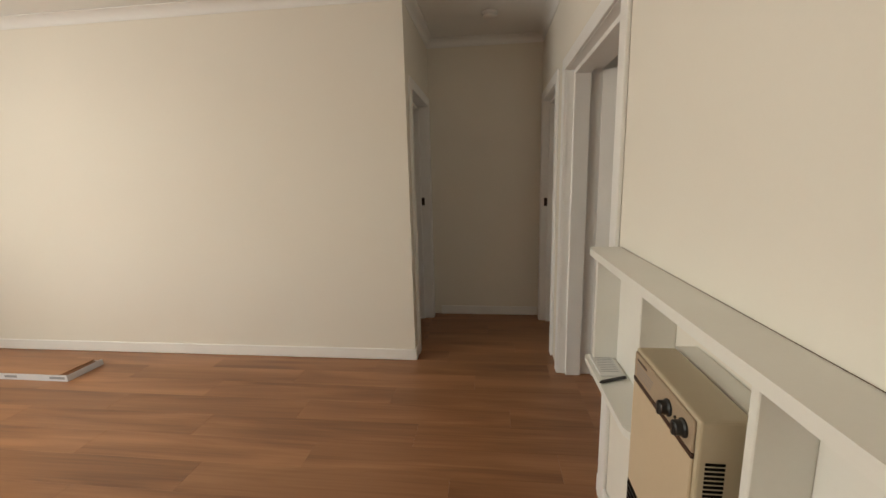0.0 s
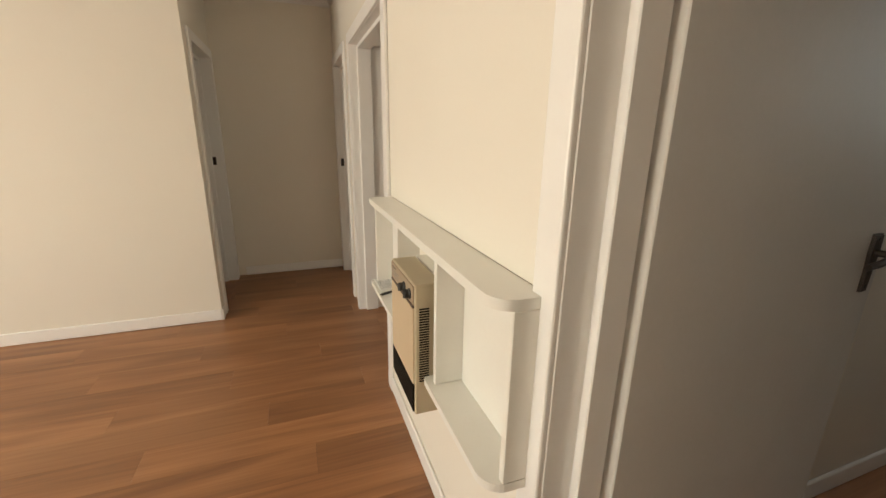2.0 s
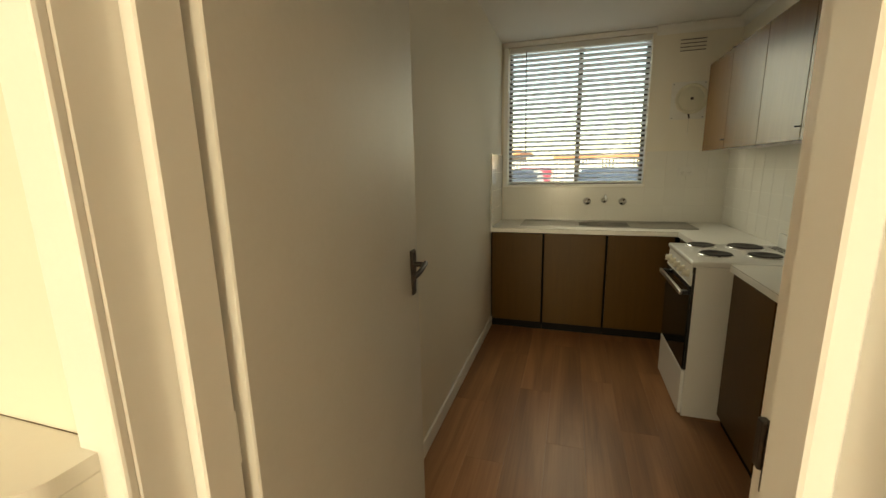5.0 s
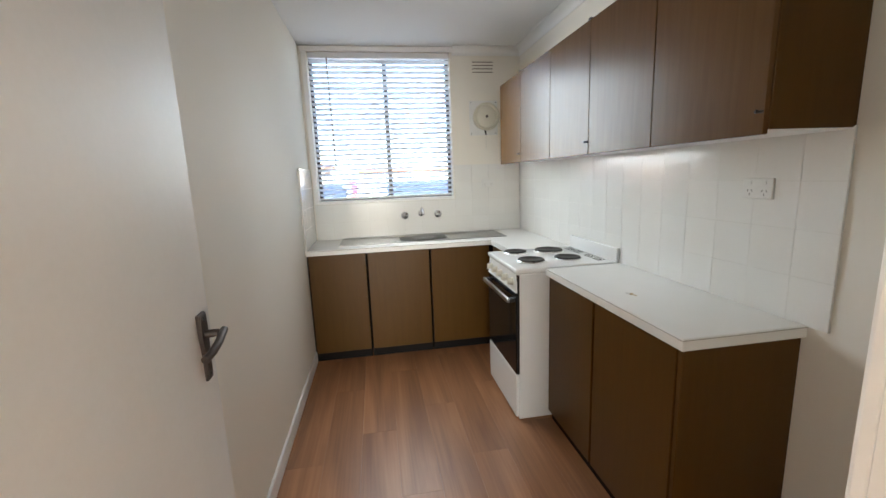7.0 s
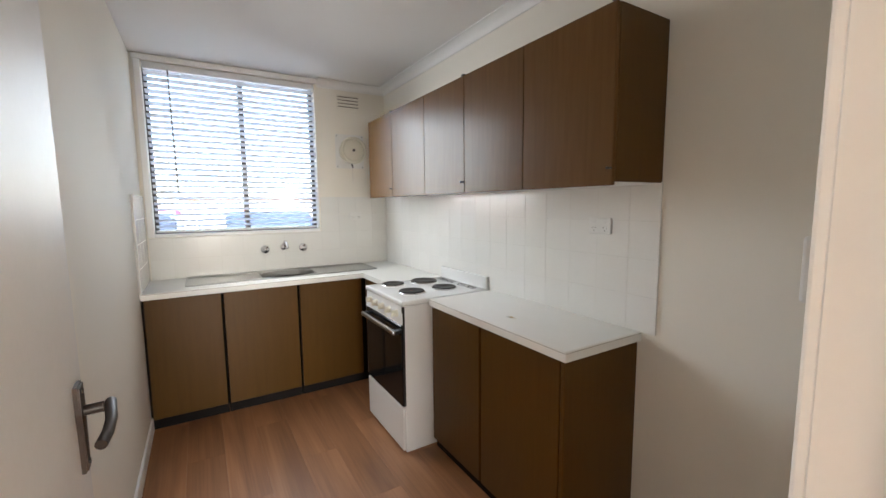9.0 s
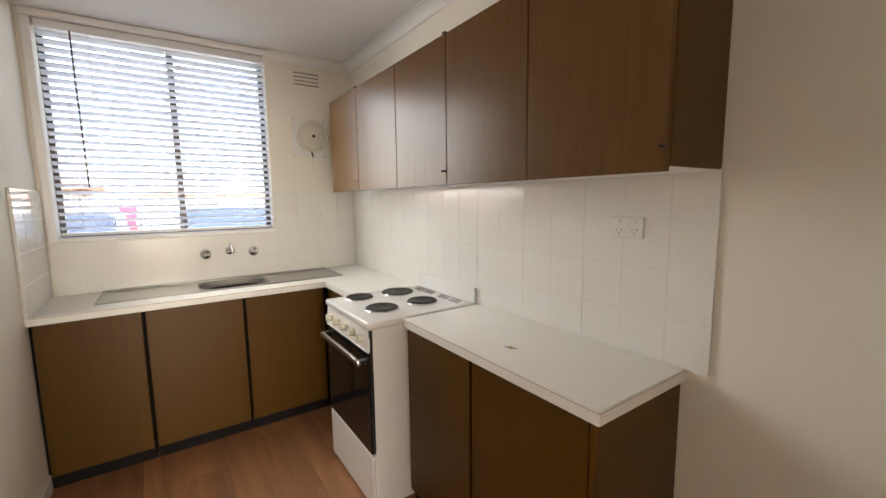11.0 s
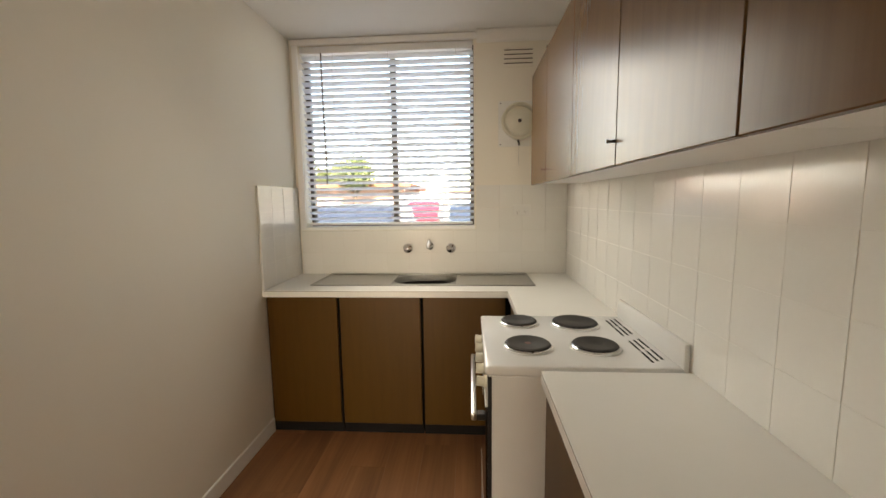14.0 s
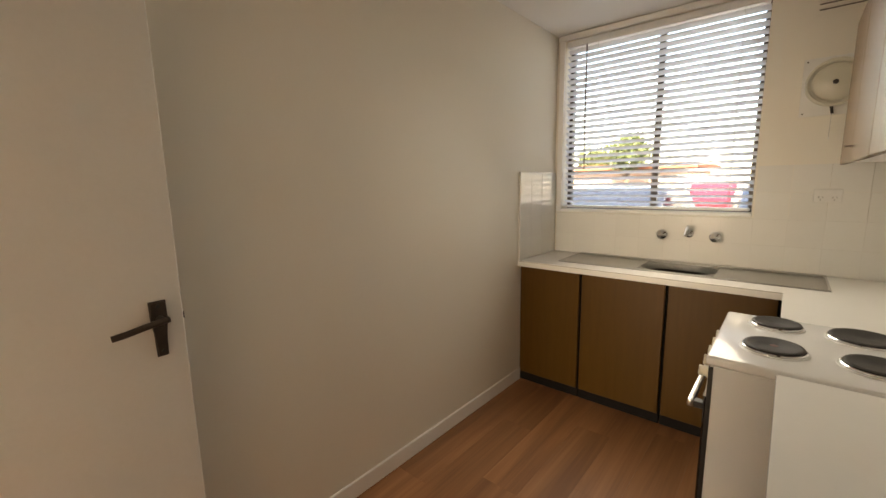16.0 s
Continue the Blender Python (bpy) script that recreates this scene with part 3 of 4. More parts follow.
def sink_top():
    ob = thing("worktop", pose(3.135, 0, 0.864), "white laminate corner worktop round the sink", "worktop")
    cut = (3.295, 3.675, -1.575, -0.255)
    x0, x1, y0, y1 = 3.135, XW - 0.001, YR + 0.002, 0.011
    z0, z1 = 0.864, 0.902
    ledge = -1.435
    bm = grid_slab([2.638, x0, cut[0], cut[1], x1], [y0, cut[2], ledge, cut[3], y1], {(0, 2), (0, 3), (2, 1), (2, 2)}, z0, z1)
    part("slab", bm, M_LAM, ob)
    part("edge_seam", box(x0 - 0.0006, x0 - 0.0001, ledge, 0.0, z1 - 0.004, z1 - 0.0025), M_SEAM_GAP, ob)
    return ob


sink_top()
bench = worktop("worktop", [(1.045, YR + 0.001), (2.058, YR + 0.001), (2.058, -1.437), (1.045, -1.437)], 0.864, 0.902, "white laminate bench top beside the stove with a dark edge seam")
part("edge_seam", box(1.0443, 1.0449, YR + 0.002, -1.438, 0.8970, 0.8982), M_SEAM_GAP, bench)
part("edge_seam", box(1.046, 2.057, -1.4369, -1.4363, 0.8970, 0.8982), M_SEAM_GAP, bench)


def sink():
    ob = thing("sink", pose(3.485, -0.92, 0.902), "stainless steel sink with drainers set in the worktop", "sink")
    x0, x1, y0, y1 = 3.275, 3.69, -1.612, -0.225
    z = 0.903
    bx0, bx1, by0, by1 = 3.33, 3.63, -1.13, -0.72
    bm = grid_slab([x0, bx0, bx1, x1], [y0, by0, by1, y1], {(1, 1)}, z - 0.002, z + 0.001)
    part("deck", bm, M_STEEL, ob)
    rim = bmesh.new()
    for a in ((x0, x0 + 0.012, y0, y1), (x1 - 0.012, x1, y0, y1), (x0 + 0.012, x1 - 0.012, y0, y0 + 0.012), (x0 + 0.012, x1 - 0.012, y1 - 0.012, y1)):
        box(*a, z + 0.001, z + 0.007, 0.003, rim)
    part("rim", rim, M_STEEL, ob)
    part("back_ledge", box(x1 - 0.055, x1 - 0.013, y0 + 0.013, y1 - 0.013, z + 0.0012, z + 0.010, 0.004, seg=2), M_STEEL, ob, smooth=True)
    outline = round_rect(bx0 + 0.0, bx1, by0, by1, (0.13,) * 4)
    bm = bmesh.new()
    rings = []
    for s, d in ((1.0, 0.0), (0.985, -0.006), (0.965, -0.02), (0.93, -0.13), (0.88, -0.158), (0.78, -0.168)):
        cx, cy = (bx0 + bx1) / 2, (by0 + by1) / 2
        rings.append([bm.verts.new((cx + (x - cx) * s, cy + (y - cy) * s, z + d)) for x, y in outline])
    for a, b in zip(rings, rings[1:]):
        for i in range(len(a)):
            bm.faces.new((a[i], a[(i + 1) % len(a)], b[(i + 1) % len(a)], b[i]))
    bm.faces.new(rings[-1])
    corner = [(bx0, by0), (bx1, by0), (bx1, by1), (bx0, by1)]
    q = len(outline) // 4
    for c in range(4):
        cv = bm.verts.new((*corner[c], z))
        for k in range(q - 1):
            bm.faces.new((cv, rings[0][c * q + k], rings[0][c * q + k + 1]))
    part("bowl", bm, M_BOWL, ob, smooth=True)
    part("waste", lathe([(0.0, 0), (0.03, 0.0), (0.034, 0.003), (0.036, 0.0)], pose(3.48, -0.925, z - 0.167)), M_CHROME, ob, smooth=True)
    return ob


sink()


def wall_taps():
    for y in (-0.787, -1.087):
        ob = thing("wall_tap", pose(XW - 0.03, y, 1.09), "chrome wall-mounted tap above the sink", "tap", "sink taps")
        m = pose(XW - 0.007, y, 1.09, 0, -90, 0)
        part("flange", lathe([(0.026, 0), (0.025, 0.006), (0.015, 0.012)], m), M_CHROME, ob, smooth=True)
        part("body", lathe([(0.013, 0.008), (0.013, 0.03), (0.016, 0.034)], m), M_CHROME, ob, smooth=True)
        part("handle", lathe([(0.014, 0.034), (0.027, 0.036), (0.034, 0.043), (0.034, 0.053), (0.028, 0.061), (0.016, 0.066), (0, 0.066)], m, n=28), M_CHROME, ob, smooth=True)
        part("cap", lathe([(0.016, 0.0655), (0.015, 0.070), (0.008, 0.073), (0, 0.0735)], m, n=24), M_CHROME, ob, smooth=True)
    ob = thing("sink_spout", pose(XW - 0.05, -0.937, 1.10), "chrome wall-mounted swivel spout above the sink", "tap")
    m = pose(XW - 0.007, -0.937, 1.10, 0, -90, 0)
    part("flange", lathe([(0.028, 0), (0.026, 0.007), (0.016, 0.012)], m), M_CHROME, ob, smooth=True)
    part("body", lathe([(0.015, 0.008), (0.016, 0.035), (0.019, 0.045), (0.017, 0.06), (0.0, 0.066)], m), M_CHROME, ob, smooth=True)
    pts = [(XW - 0.052, -0.937, 1.105), (XW - 0.055, -0.937, 1.135), (XW - 0.075, -0.938, 1.150), (XW - 0.11, -0.940, 1.145), (XW - 0.15, -0.942, 1.125), (XW - 0.165, -0.943, 1.10)]
    part("spout", tube(pts, 0.0095, 14), M_CHROME, ob, smooth=True)


wall_taps()


def wall_cabinets():
    xs = [3.318, 2.855, 2.356, 1.908, 1.445, 0.985]
    ybk, yf = YR + 0.001, -1.583
    for i, (b, a) in enumerate(zip(xs, xs[1:])):
        lab = "reddish-brown varnished timber wall cabinet with a flat door"
        if i == 4:
            lab = "reddish-brown varnished timber wall cabinet with a finished end panel"
        ob = thing("wall_cabinet", pose((a + b) / 2, (ybk + yf) / 2, 1.502), lab, "cabinet", "wall cabinets")
        part("body", box(a + (0.016 if i == 4 else 0.0005), b - 0.0005, ybk, yf - 0.02, 1.515, 2.115), M_WOOD, ob)
        part("base_panel", box(a + 0.001, b - 0.001, ybk, yf - 0.0195, 1.5105, 1.5145), M_TRIM, ob, "white painted underside")
        part("door", box(a + 0.002, b - 0.002, yf - 0.0185, yf, 1.502, 2.118, 0.0018), M_WOODR, ob)
        if i == 4:
            part("end_panel", box(a + 0.0, a + 0.0155, ybk, yf - 0.0195, 1.515, 2.118, 0.0015), M_WOOD, ob)
        if i in (0, 2, 4):
            kx = a + 0.006
            part("latch", box(kx - 0.005, kx + 0.009, yf, yf + 0.009, 1.558, 1.565, 0.0015), M_BRONZE, ob, "small dark latch")
            part("latch_knob", lathe([(0.003, 0), (0.003, 0.006), (0.0055, 0.008), (0.004, 0.012), (0, 0.0125)], pose(kx + 0.004, yf + 0.008, 1.5615, -90, 0, 0), n=12), M_BRONZE, ob, smooth=True)
            part("top_hinge", box(a + 0.003, a + 0.022, yf - 0.016, yf + 0.002, 2.1185, 2.127, 0.001), M_BRONZE, ob)


wall_cabinets()


# ---- stove ----
def stove():
    x0, x1, yf, yb = 2.075, 2.632, -1.275, -1.868
    ob = thing("stove", pose((x0 + x1) / 2, (yf + yb) / 2, 0), "white freestanding electric stove with four solid hotplates", "stove")
    part("side_panel", box(x0, x0 + 0.02, yb, yf - 0.012, 0.004, 0.875, 0.003), M_ENAMEL, ob)
    part("side_panel", box(x1 - 0.02, x1, yb, yf - 0.012, 0.004, 0.875, 0.003), M_ENAMEL, ob)
    part("body", box(x0 + 0.0205, x1 - 0.0205, yb + 0.01, yf - 0.014, 0.03, 0.87), M_BLACKPL, ob)
    part("cooktop", box(x0 - 0.006, x1 + 0.004, yb, yf + 0.008, 0.876, 0.907, 0.010, seg=3), M_ENAMEL, ob, smooth=True)
    back = box(x0 - 0.004, x1 + 0.002, yb - 0.012, yb + 0.006, 0.88, 0.985, 0.005, seg=2)
    part("splashback", back, M_ENAMEL, ob, "raised white back rail", smooth=True)
    cp = prism([(yf - 0.013, 0.775), (yf + 0.004, 0.775), (yf - 0.004, 0.874), (yf - 0.013, 0.874)], x0 + 0.001, x1 - 0.001, Matrix(((0, 0, 1, 0), (1, 0, 0, 0), (0, 1, 0, 0), (0, 0, 0, 1))))
    part("control_panel", cp, M_ENAMEL, ob)
    for i in range(5):
        x = x0 + 0.075 + i * 0.102
        k = part("knob", lathe([(0.022, 0), (0.022, 0.006), (0.017, 0.009), (0.0155, 0.026), (0.013, 0.029), (0, 0.029)], pose(x, yf, 0.822, -86, 0, 0), n=20), M_IVORY, ob, "ivory control knob", smooth=True)
        g = box(-0.004, 0.004, -0.018, 0.018, 0.012, 0.034, 0.002)
        g.transform(pose(x, yf, 0.822, -86, 0, 0) @ pose(0, 0, 0, 0, 0, 12 * (i % 3) - 8))
        part("grip", g, M_IVORY, k)
    dr = part("oven_door", box(x0 + 0.004, x1 - 0.004, yf - 0.012, yf + 0.006, 0.285, 0.768, 0.004), M_GLASSBLK, ob, "black glass oven door")
    part("door_trim", box(x0 + 0.003, x1 - 0.003, yf - 0.0115, yf + 0.0075, 0.7695, 0.7745, 0.001), M_ENAMEL, ob)
    part("handle", box(x0 + 0.02, x1 - 0.02, yf + 0.034, yf + 0.052, 0.712, 0.738, 0.006, seg=2), M_STEEL, dr, "silver bar handle", smooth=True)
    for x in (x0 + 0.035, x1 - 0.035):
        part("handle_bracket", box(x - 0.016, x + 0.016, yf + 0.006, yf + 0.034, 0.714, 0.736, 0.003), M_BLACKPL, dr)
    part("label", box(x0 + 0.26, x0 + 0.34, yf + 0.0062, yf + 0.0068, 0.682, 0.700), M_PLASTIC, dr, "small white maker's plate")
    part("drawer", box(x0 + 0.004, x1 - 0.004, yf - 0.012, yf + 0.006, 0.018, 0.278, 0.004), M_ENAMEL, ob, "white storage drawer front")
    plates = ((2.252, -1.424, 0.078), (2.527, -1.424, 0.072), (2.250, -1.655, 0.076), (2.512, -1.650, 0.088))
    for px, py, r in plates:
        m = pose(px, py, 0.907)
        part("drip_ring", lathe([(r + 0.012, -0.001), (r + 0.011, 0.0018), (r + 0.006, 0.003), (r + 0.003, 0.003)], m, 40), M_ENAMEL, ob, smooth=True)
        hp = part("hotplate", lathe([(r, 0.002), (r, 0.013), (r - 0.003, 0.0155), (r - 0.012, 0.0158), (r - 0.014, 0.0148), (0.026, 0.0144), (0.022, 0.0128), (0, 0.0126)], m, 40), M_HOTPLATE, ob, "black cast iron hotplate", smooth=True)
        part("rim", lathe([(r + 0.0052, 0.0012), (r + 0.0050, 0.0065), (r + 0.0018, 0.0092), (r + 0.0005, 0.006)], m, 40), M_CHROME, hp, "chrome rim", smooth=True)
    part("red_spot", lathe([(0.011, 0.0), (0.010, 0.0006), (0, 0.0006)], pose(2.252, -1.424, 0.907 + 0.0127), 16), M_PINK, ob)
    for xs in (2.12, 2.37):
        for row, y in enumerate((-1.795, -1.815, -1.835)):
            for k in range(2):
                a = xs + 0.012 * row + k * 0.105
                part("vent_slot", box(a, a + 0.09, y - 0.0035, y + 0.0035, 0.9068, 0.9078), M_GAP, ob)
    for x in (x0 + 0.03, x1 - 0.03):
        for y in (yf - 0.05, yb + 0.05):
            part("foot", cyl((x, y, 0), (x, y, 0.03), 0.014, n=12), M_BLACKPL, ob)
    part("side_gap", box(x0 - 0.0008, x0 + 0.012, yf - 0.0135, yf - 0.001, 0.29, 0.872), M_BLACKPL, ob)
    return ob


stove()


# ---- wall fixtures ----
def power_outlet(name, m, label, category="power outlet"):
    """A double outlet: local x across, z up, front towards -y."""
    ob = thing(name, m, label, category)
    part("plate", box(-0.058, 0.058, -0.011, 0.0, -0.036, 0.036, 0.003, seg=2), M_PLASTIC, ob, local=True)
    for sx in (-0.028, 0.028):
        part("rocker", box(sx - 0.008, sx + 0.008, -0.0145, -0.011, 0.014, 0.026, 0.001), M_PLASTIC, ob, local=True)
        for dx, rz, dz in ((-0.008, 30, -0.008), (0.008, -30, -0.008), (0.0, 0, -0.021)):
            b = box(-0.0012, 0.0012, -0.0114, -0.0108, -0.0045, 0.0045)
            b.transform(pose(sx + dx, 0, dz, 0, rz, 0))
            part("pin_slot", b, M_SLOT_SHADE, ob, local=True)
    return ob


power_outlet("power_outlet", pose(1.255, YR + 0.008, 1.338, 0, 0, 180), "white double power outlet on the tiled wall")
power_outlet("power_outlet", pose(XW - 0.008, -1.575, 1.347, 0, 0, -90), "white double power outlet beside the kitchen window")

sw = thing("light_switch", pose(XK + 0.03, -0.98, 1.32), "white block-mounted light switch beside the kitchen door", "light switch")
part("plate", box(XK + 0.0005, XK + 0.048, -1.015, -0.942, 1.318, 1.398, 0.004, seg=2), M_PLASTIC, sw)
part("rocker", box(XK + 0.048, XK + 0.052, -0.988, -0.968, 1.343, 1.373, 0.001), M_PLASTIC, sw)


def wall_vent():
    ob = thing("wall_vent", pose(XW - 0.006, -1.545, 2.352), "white painted louvred wall vent near the ceiling", "vent")
    y0, y1, z0, z1 = -1.65, -1.44, 2.29, 2.418
    part("backing", box(XW - 0.004, XW - 0.0005, y0, y1, z0, z1), M_WALL, ob)
    for k in range(4):
        z = z0 + 0.022 + k * 0.028
        # flat strip coloured as the shade between louvres
        part("slot", box(XW - 0.0048, XW - 0.0042, y0 + 0.012, y1 - 0.012, z, z + 0.007), M_SLOT_SHADE, ob)
        b = box(-0.010, 0.0, y0 + 0.01, y1 - 0.01, -0.0015, 0.0015)
        b.transform(pose(XW - 0.005, 0, z + 0.013, 0, -38, 0))
        part("slat", b, M_WALL, ob)
    return ob


wall_vent()


def exhaust_fan():
    c = (XW, -1.545, 1.925)
    ob = thing("exhaust_fan", pose(XW - 0.004, c[1], c[2]), "round ivory wall exhaust fan with a pull cord", "fan")
    part("plate", box(XW - 0.005, XW - 0.0005, c[1] - 0.13, c[1] + 0.13, c[2] - 0.15, c[2] + 0.15, 0.002), M_PLASTIC, ob)
    m = pose(XW - 0.005, c[1], c[2], 0, -90, 0)
    part("housing", lathe([(0.098, 0.0), (0.102, 0.03), (0.113, 0.085), (0.119, 0.100), (0.117, 0.112), (0.108, 0.118), (0.100, 0.112), (0.098, 0.088)], m, 48), M_IVORY, ob, smooth=True)
    part("cover", lathe([(0.090, 0.082), (0.088, 0.098), (0.078, 0.106), (0.012, 0.114), (0, 0.114)], m, 48), M_IVORY, ob, smooth=True)
    part("cap_nut", lathe([(0.012, 0.114), (0.011, 0.121), (0.006, 0.124), (0, 0.124)], m, 16), M_BRONZE, ob, smooth=True)
    part("cord_guide", cyl((XW - 0.06, c[1] + 0.005, c[2] - 0.100), (XW - 0.075, c[1] - 0.002, c[2] - 0.150), 0.008, 0.006, 12), M_BLACKPL, ob)
    part("pull_cord", cyl((XW - 0.072, c[1], c[2] - 0.145), (XW - 0.072, c[1], c[2] - 0.27), 0.0012, n=6), M_CORD, ob)
    part("cord_bead", lathe([(0, 0), (0.004, 0.003), (0.003, 0.01), (0, 0.012)], pose(XW - 0.072, c[1], c[2] - 0.28), 10), M_PLASTIC, ob)
    for dy in (-0.115, 0.115):
        for dz in (-0.135, 0.135):
            part("screw", cyl((XW - 0.005, c[1] + dy, c[2] + dz), (XW - 0.007, c[1] + dy, c[2] + dz), 0.004, n=8), M_BRONZE, ob)
    return ob


exhaust_fan()


def keys():
    ob = thing("keys", pose(1.505, -1.575, 0.903), "brass door key on a split ring lying on the bench", "keys")
    m = pose(1.505, -1.575, 0.9028, 0, 0, 200) @ Matrix.Scale(0.72, 4)
    head = prism([(0.011 * math.cos(2 * math.pi * k / 16), 0.010 * math.sin(2 * math.pi * k / 16)) for k in range(16)], 0.0, 0.0025, m)
    part("key_head", head, M_BRASS, ob)
    blade = prism([(0.009, -0.004), (0.016, -0.004), (0.018, -0.002), (0.021, -0.0045), (0.025, -0.002), (0.028, -0.004), (0.032, -0.0015), (0.036, 0.001), (0.033, 0.004), (0.009, 0.004)], 0.0004, 0.0024, m)
    part("key_blade", blade, M_BRASS, ob)
    pts = [(1.514 + 0.011 * math.cos(a), -1.567 + 0.011 * math.sin(a), 0.9052 + 0.002 * math.sin(a)) for a in (2 * math.pi * k / 20 for k in range(20))]
    part("ring", tube(pts, 0.0009, 6), M_CHROME, ob)
    m2 = pose(1.509, -1.578, 0.9048, 0, 0, 150) @ Matrix.Scale(0.62, 4)
    part("second_key", prism([(-0.009, -0.009), (0.009, -0.009), (0.010, -0.004), (0.03, -0.003), (0.033, 0.0), (0.03, 0.003), (0.010, 0.004), (0.009, 0.009), (-0.009, 0.009)], 0, 0.002, m2), M_BRASS, ob)


keys()


# ---- living room ----
def shelf_unit():
    ob = thing("wall_shelf", pose(-0.03, 0.55, 0.6), "low off-white painted built-in shelf unit round a wall heater", "shelf")
    ze = 0.022
    xf, xd = -0.102, -0.078
    y0, y1 = -0.099, 1.198
    xb = XL - 0.0005
    part("top_shelf", prism(round_rect(xf, xb, y0, y1, (0.055, 0, 0, 0.03), 16), 1.055, 1.057 + ze), M_SHELF, ob)
    part("end_panel", box(xd + 0.015, xb, y0 + 0.001, y0 + 0.02, 0.6615, 1.054, 0.002), M_SHELF, ob)
    part("divider", box(xd - 0.004, xb, 0.280, 0.300, 0.6615, 1.054, 0.002), M_SHELF, ob)
    part("divider", box(xd, xb, 0.735, 0.755, 0.672, 1.054, 0.002), M_SHELF, ob)
    part("end_panel", box(xd, xb, y1 - 0.045, y1 - 0.025, 0.672, 1.054, 0.002), M_SHELF, ob)
    part("low_shelf", prism(round_rect(xf, xb, y0, 0.352, (0.055, 0, 0, 0.035)), 0.640, 0.661), M_SHELF, ob)
    part("low_shelf", prism(round_rect(xf, xb, 0.700, y1, (0.055, 0, 0, 0.02)), 0.650, 0.671), M_SHELF, ob)
    part("back_panel", box(xb - 0.008, xb, y0 + 0.021, 0.279, 0.6615, 1.054), M_SHELF, ob)
    part("back_panel", box(xb - 0.008, xb, 0.756, y1 - 0.046, 0.672, 1.054), M_SHELF, ob)
    # thin dark strip, paints the shadow where shelf top meets wall
    part("painted_shadow_gap", box(xb - 0.0012, xb, y0 + 0.01, y1 - 0.01, 1.0792, 1.0799), M_SEAM_GAP, ob, "dark strip painted as the shadow gap along the wall")
    return ob


shelf_unit()


def heater():
    x0, x1, y0, y1, z0, z1 = -0.131, -0.044, 0.333, 0.612, 0.530, 0.957
    ob = thing("wall_heater", pose((x0 + x1) / 2, (y0 + y1) / 2, z0), "beige enamelled wall heater with two black knobs and a side grille", "heater")
    part("case", box(x0 + 0.004, x1, y0, y1, z0, z1, 0.005, seg=2), M_BEIGE, ob)
    # false board, brings a bright cream surface forward where the wall falls in shadow
    part("false_wall_board", box(x1 + 0.006, XL - 0.001, y0 - 0.012, y1 + 0.02, z0 + 0.02, z1 - 0.004, 0.002), M_SHELF, ob, "added cream board standing in for the lit wall behind the case")
    part("hook", box(x1 - 0.002, x1 + 0.008, y0 + 0.05, y1 - 0.05, z0 + 0.10, z1 - 0.05), M_TRIMBR, ob)
    part("front_panel", box(x0 - 0.001, x0 + 0.005, y0 + 0.008, y1 - 0.008, z0 + 0.105, z1 - 0.073, 0.002), M_BEIGE2, ob, "tan front panel")
    part("control_panel", box(x0 - 0.001, x0 + 0.005, y0 + 0.008, y1 - 0.008, z1 - 0.063, z1 - 0.006, 0.002), M_BEIGE3, ob, "dull brown control panel")
    part("trim_strip", box(x0 - 0.0015, x0 + 0.005, y0 + 0.008, y1 - 0.008, z1 - 0.0725, z1 - 0.0635, 0.001), M_TRIMBR, ob, "dark brown trim strip")
    part("outlet", box(x0 - 0.0005, x0 + 0.0045, y0 + 0.008, y1 - 0.008, z0 + 0.008, z0 + 0.1045), M_GAP, ob, "black warm-air outlet")
    for i in range(6):
        z = z0 + 0.016 + i * 0.015
        part("outlet_bar", box(x0 - 0.002, x0 + 0.003, y0 + 0.01, y1 - 0.01, z, z + 0.003), M_BLACKPL, ob)
    for y in (y0 + 0.038, y0 + 0.098):
        k = part("knob", lathe([(0.016, 0), (0.016, 0.003), (0.013, 0.006), (0.0125, 0.016), (0.010, 0.018), (0, 0.018)], pose(x0 - 0.001, y, z1 - 0.037, 0, -90, 0), 24), M_BLACKPL, ob, "black control knob", smooth=True)
        part("grip", box(x0 - 0.021, x0 - 0.010, y - 0.004, y + 0.004, z1 - 0.050, z1 - 0.024, 0.002), M_BLACKPL, k)
    part("indicator", cyl((x0 - 0.001, y0 + 0.068, z1 - 0.037), (x0 - 0.004, y0 + 0.068, z1 - 0.037), 0.0028, n=10), M_BLACKPL, ob)
    part("label_bar", box(x0 - 0.0016, x0 - 0.0008, y1 - 0.075, y1 - 0.025, z1 - 0.021, z1 - 0.016), M_TRIMBR, ob)
    for i in range(4):
        part("label_bar", box(x0 - 0.0016, x0 - 0.0008, y1 - 0.11 + 0.004 * i, y1 - 0.025, z1 - 0.030 - 0.007 * i, z1 - 0.0285 - 0.007 * i), M_INK, ob)
    for i in range(30):
        z = z0 + 0.115 + i * 0.0081
        part("grille_slot", box(x0 + 0.017, x0 + 0.047, y0 - 0.0012, y0 + 0.001, z, z + 0.0045), M_GAP, ob)
    return ob


heater()


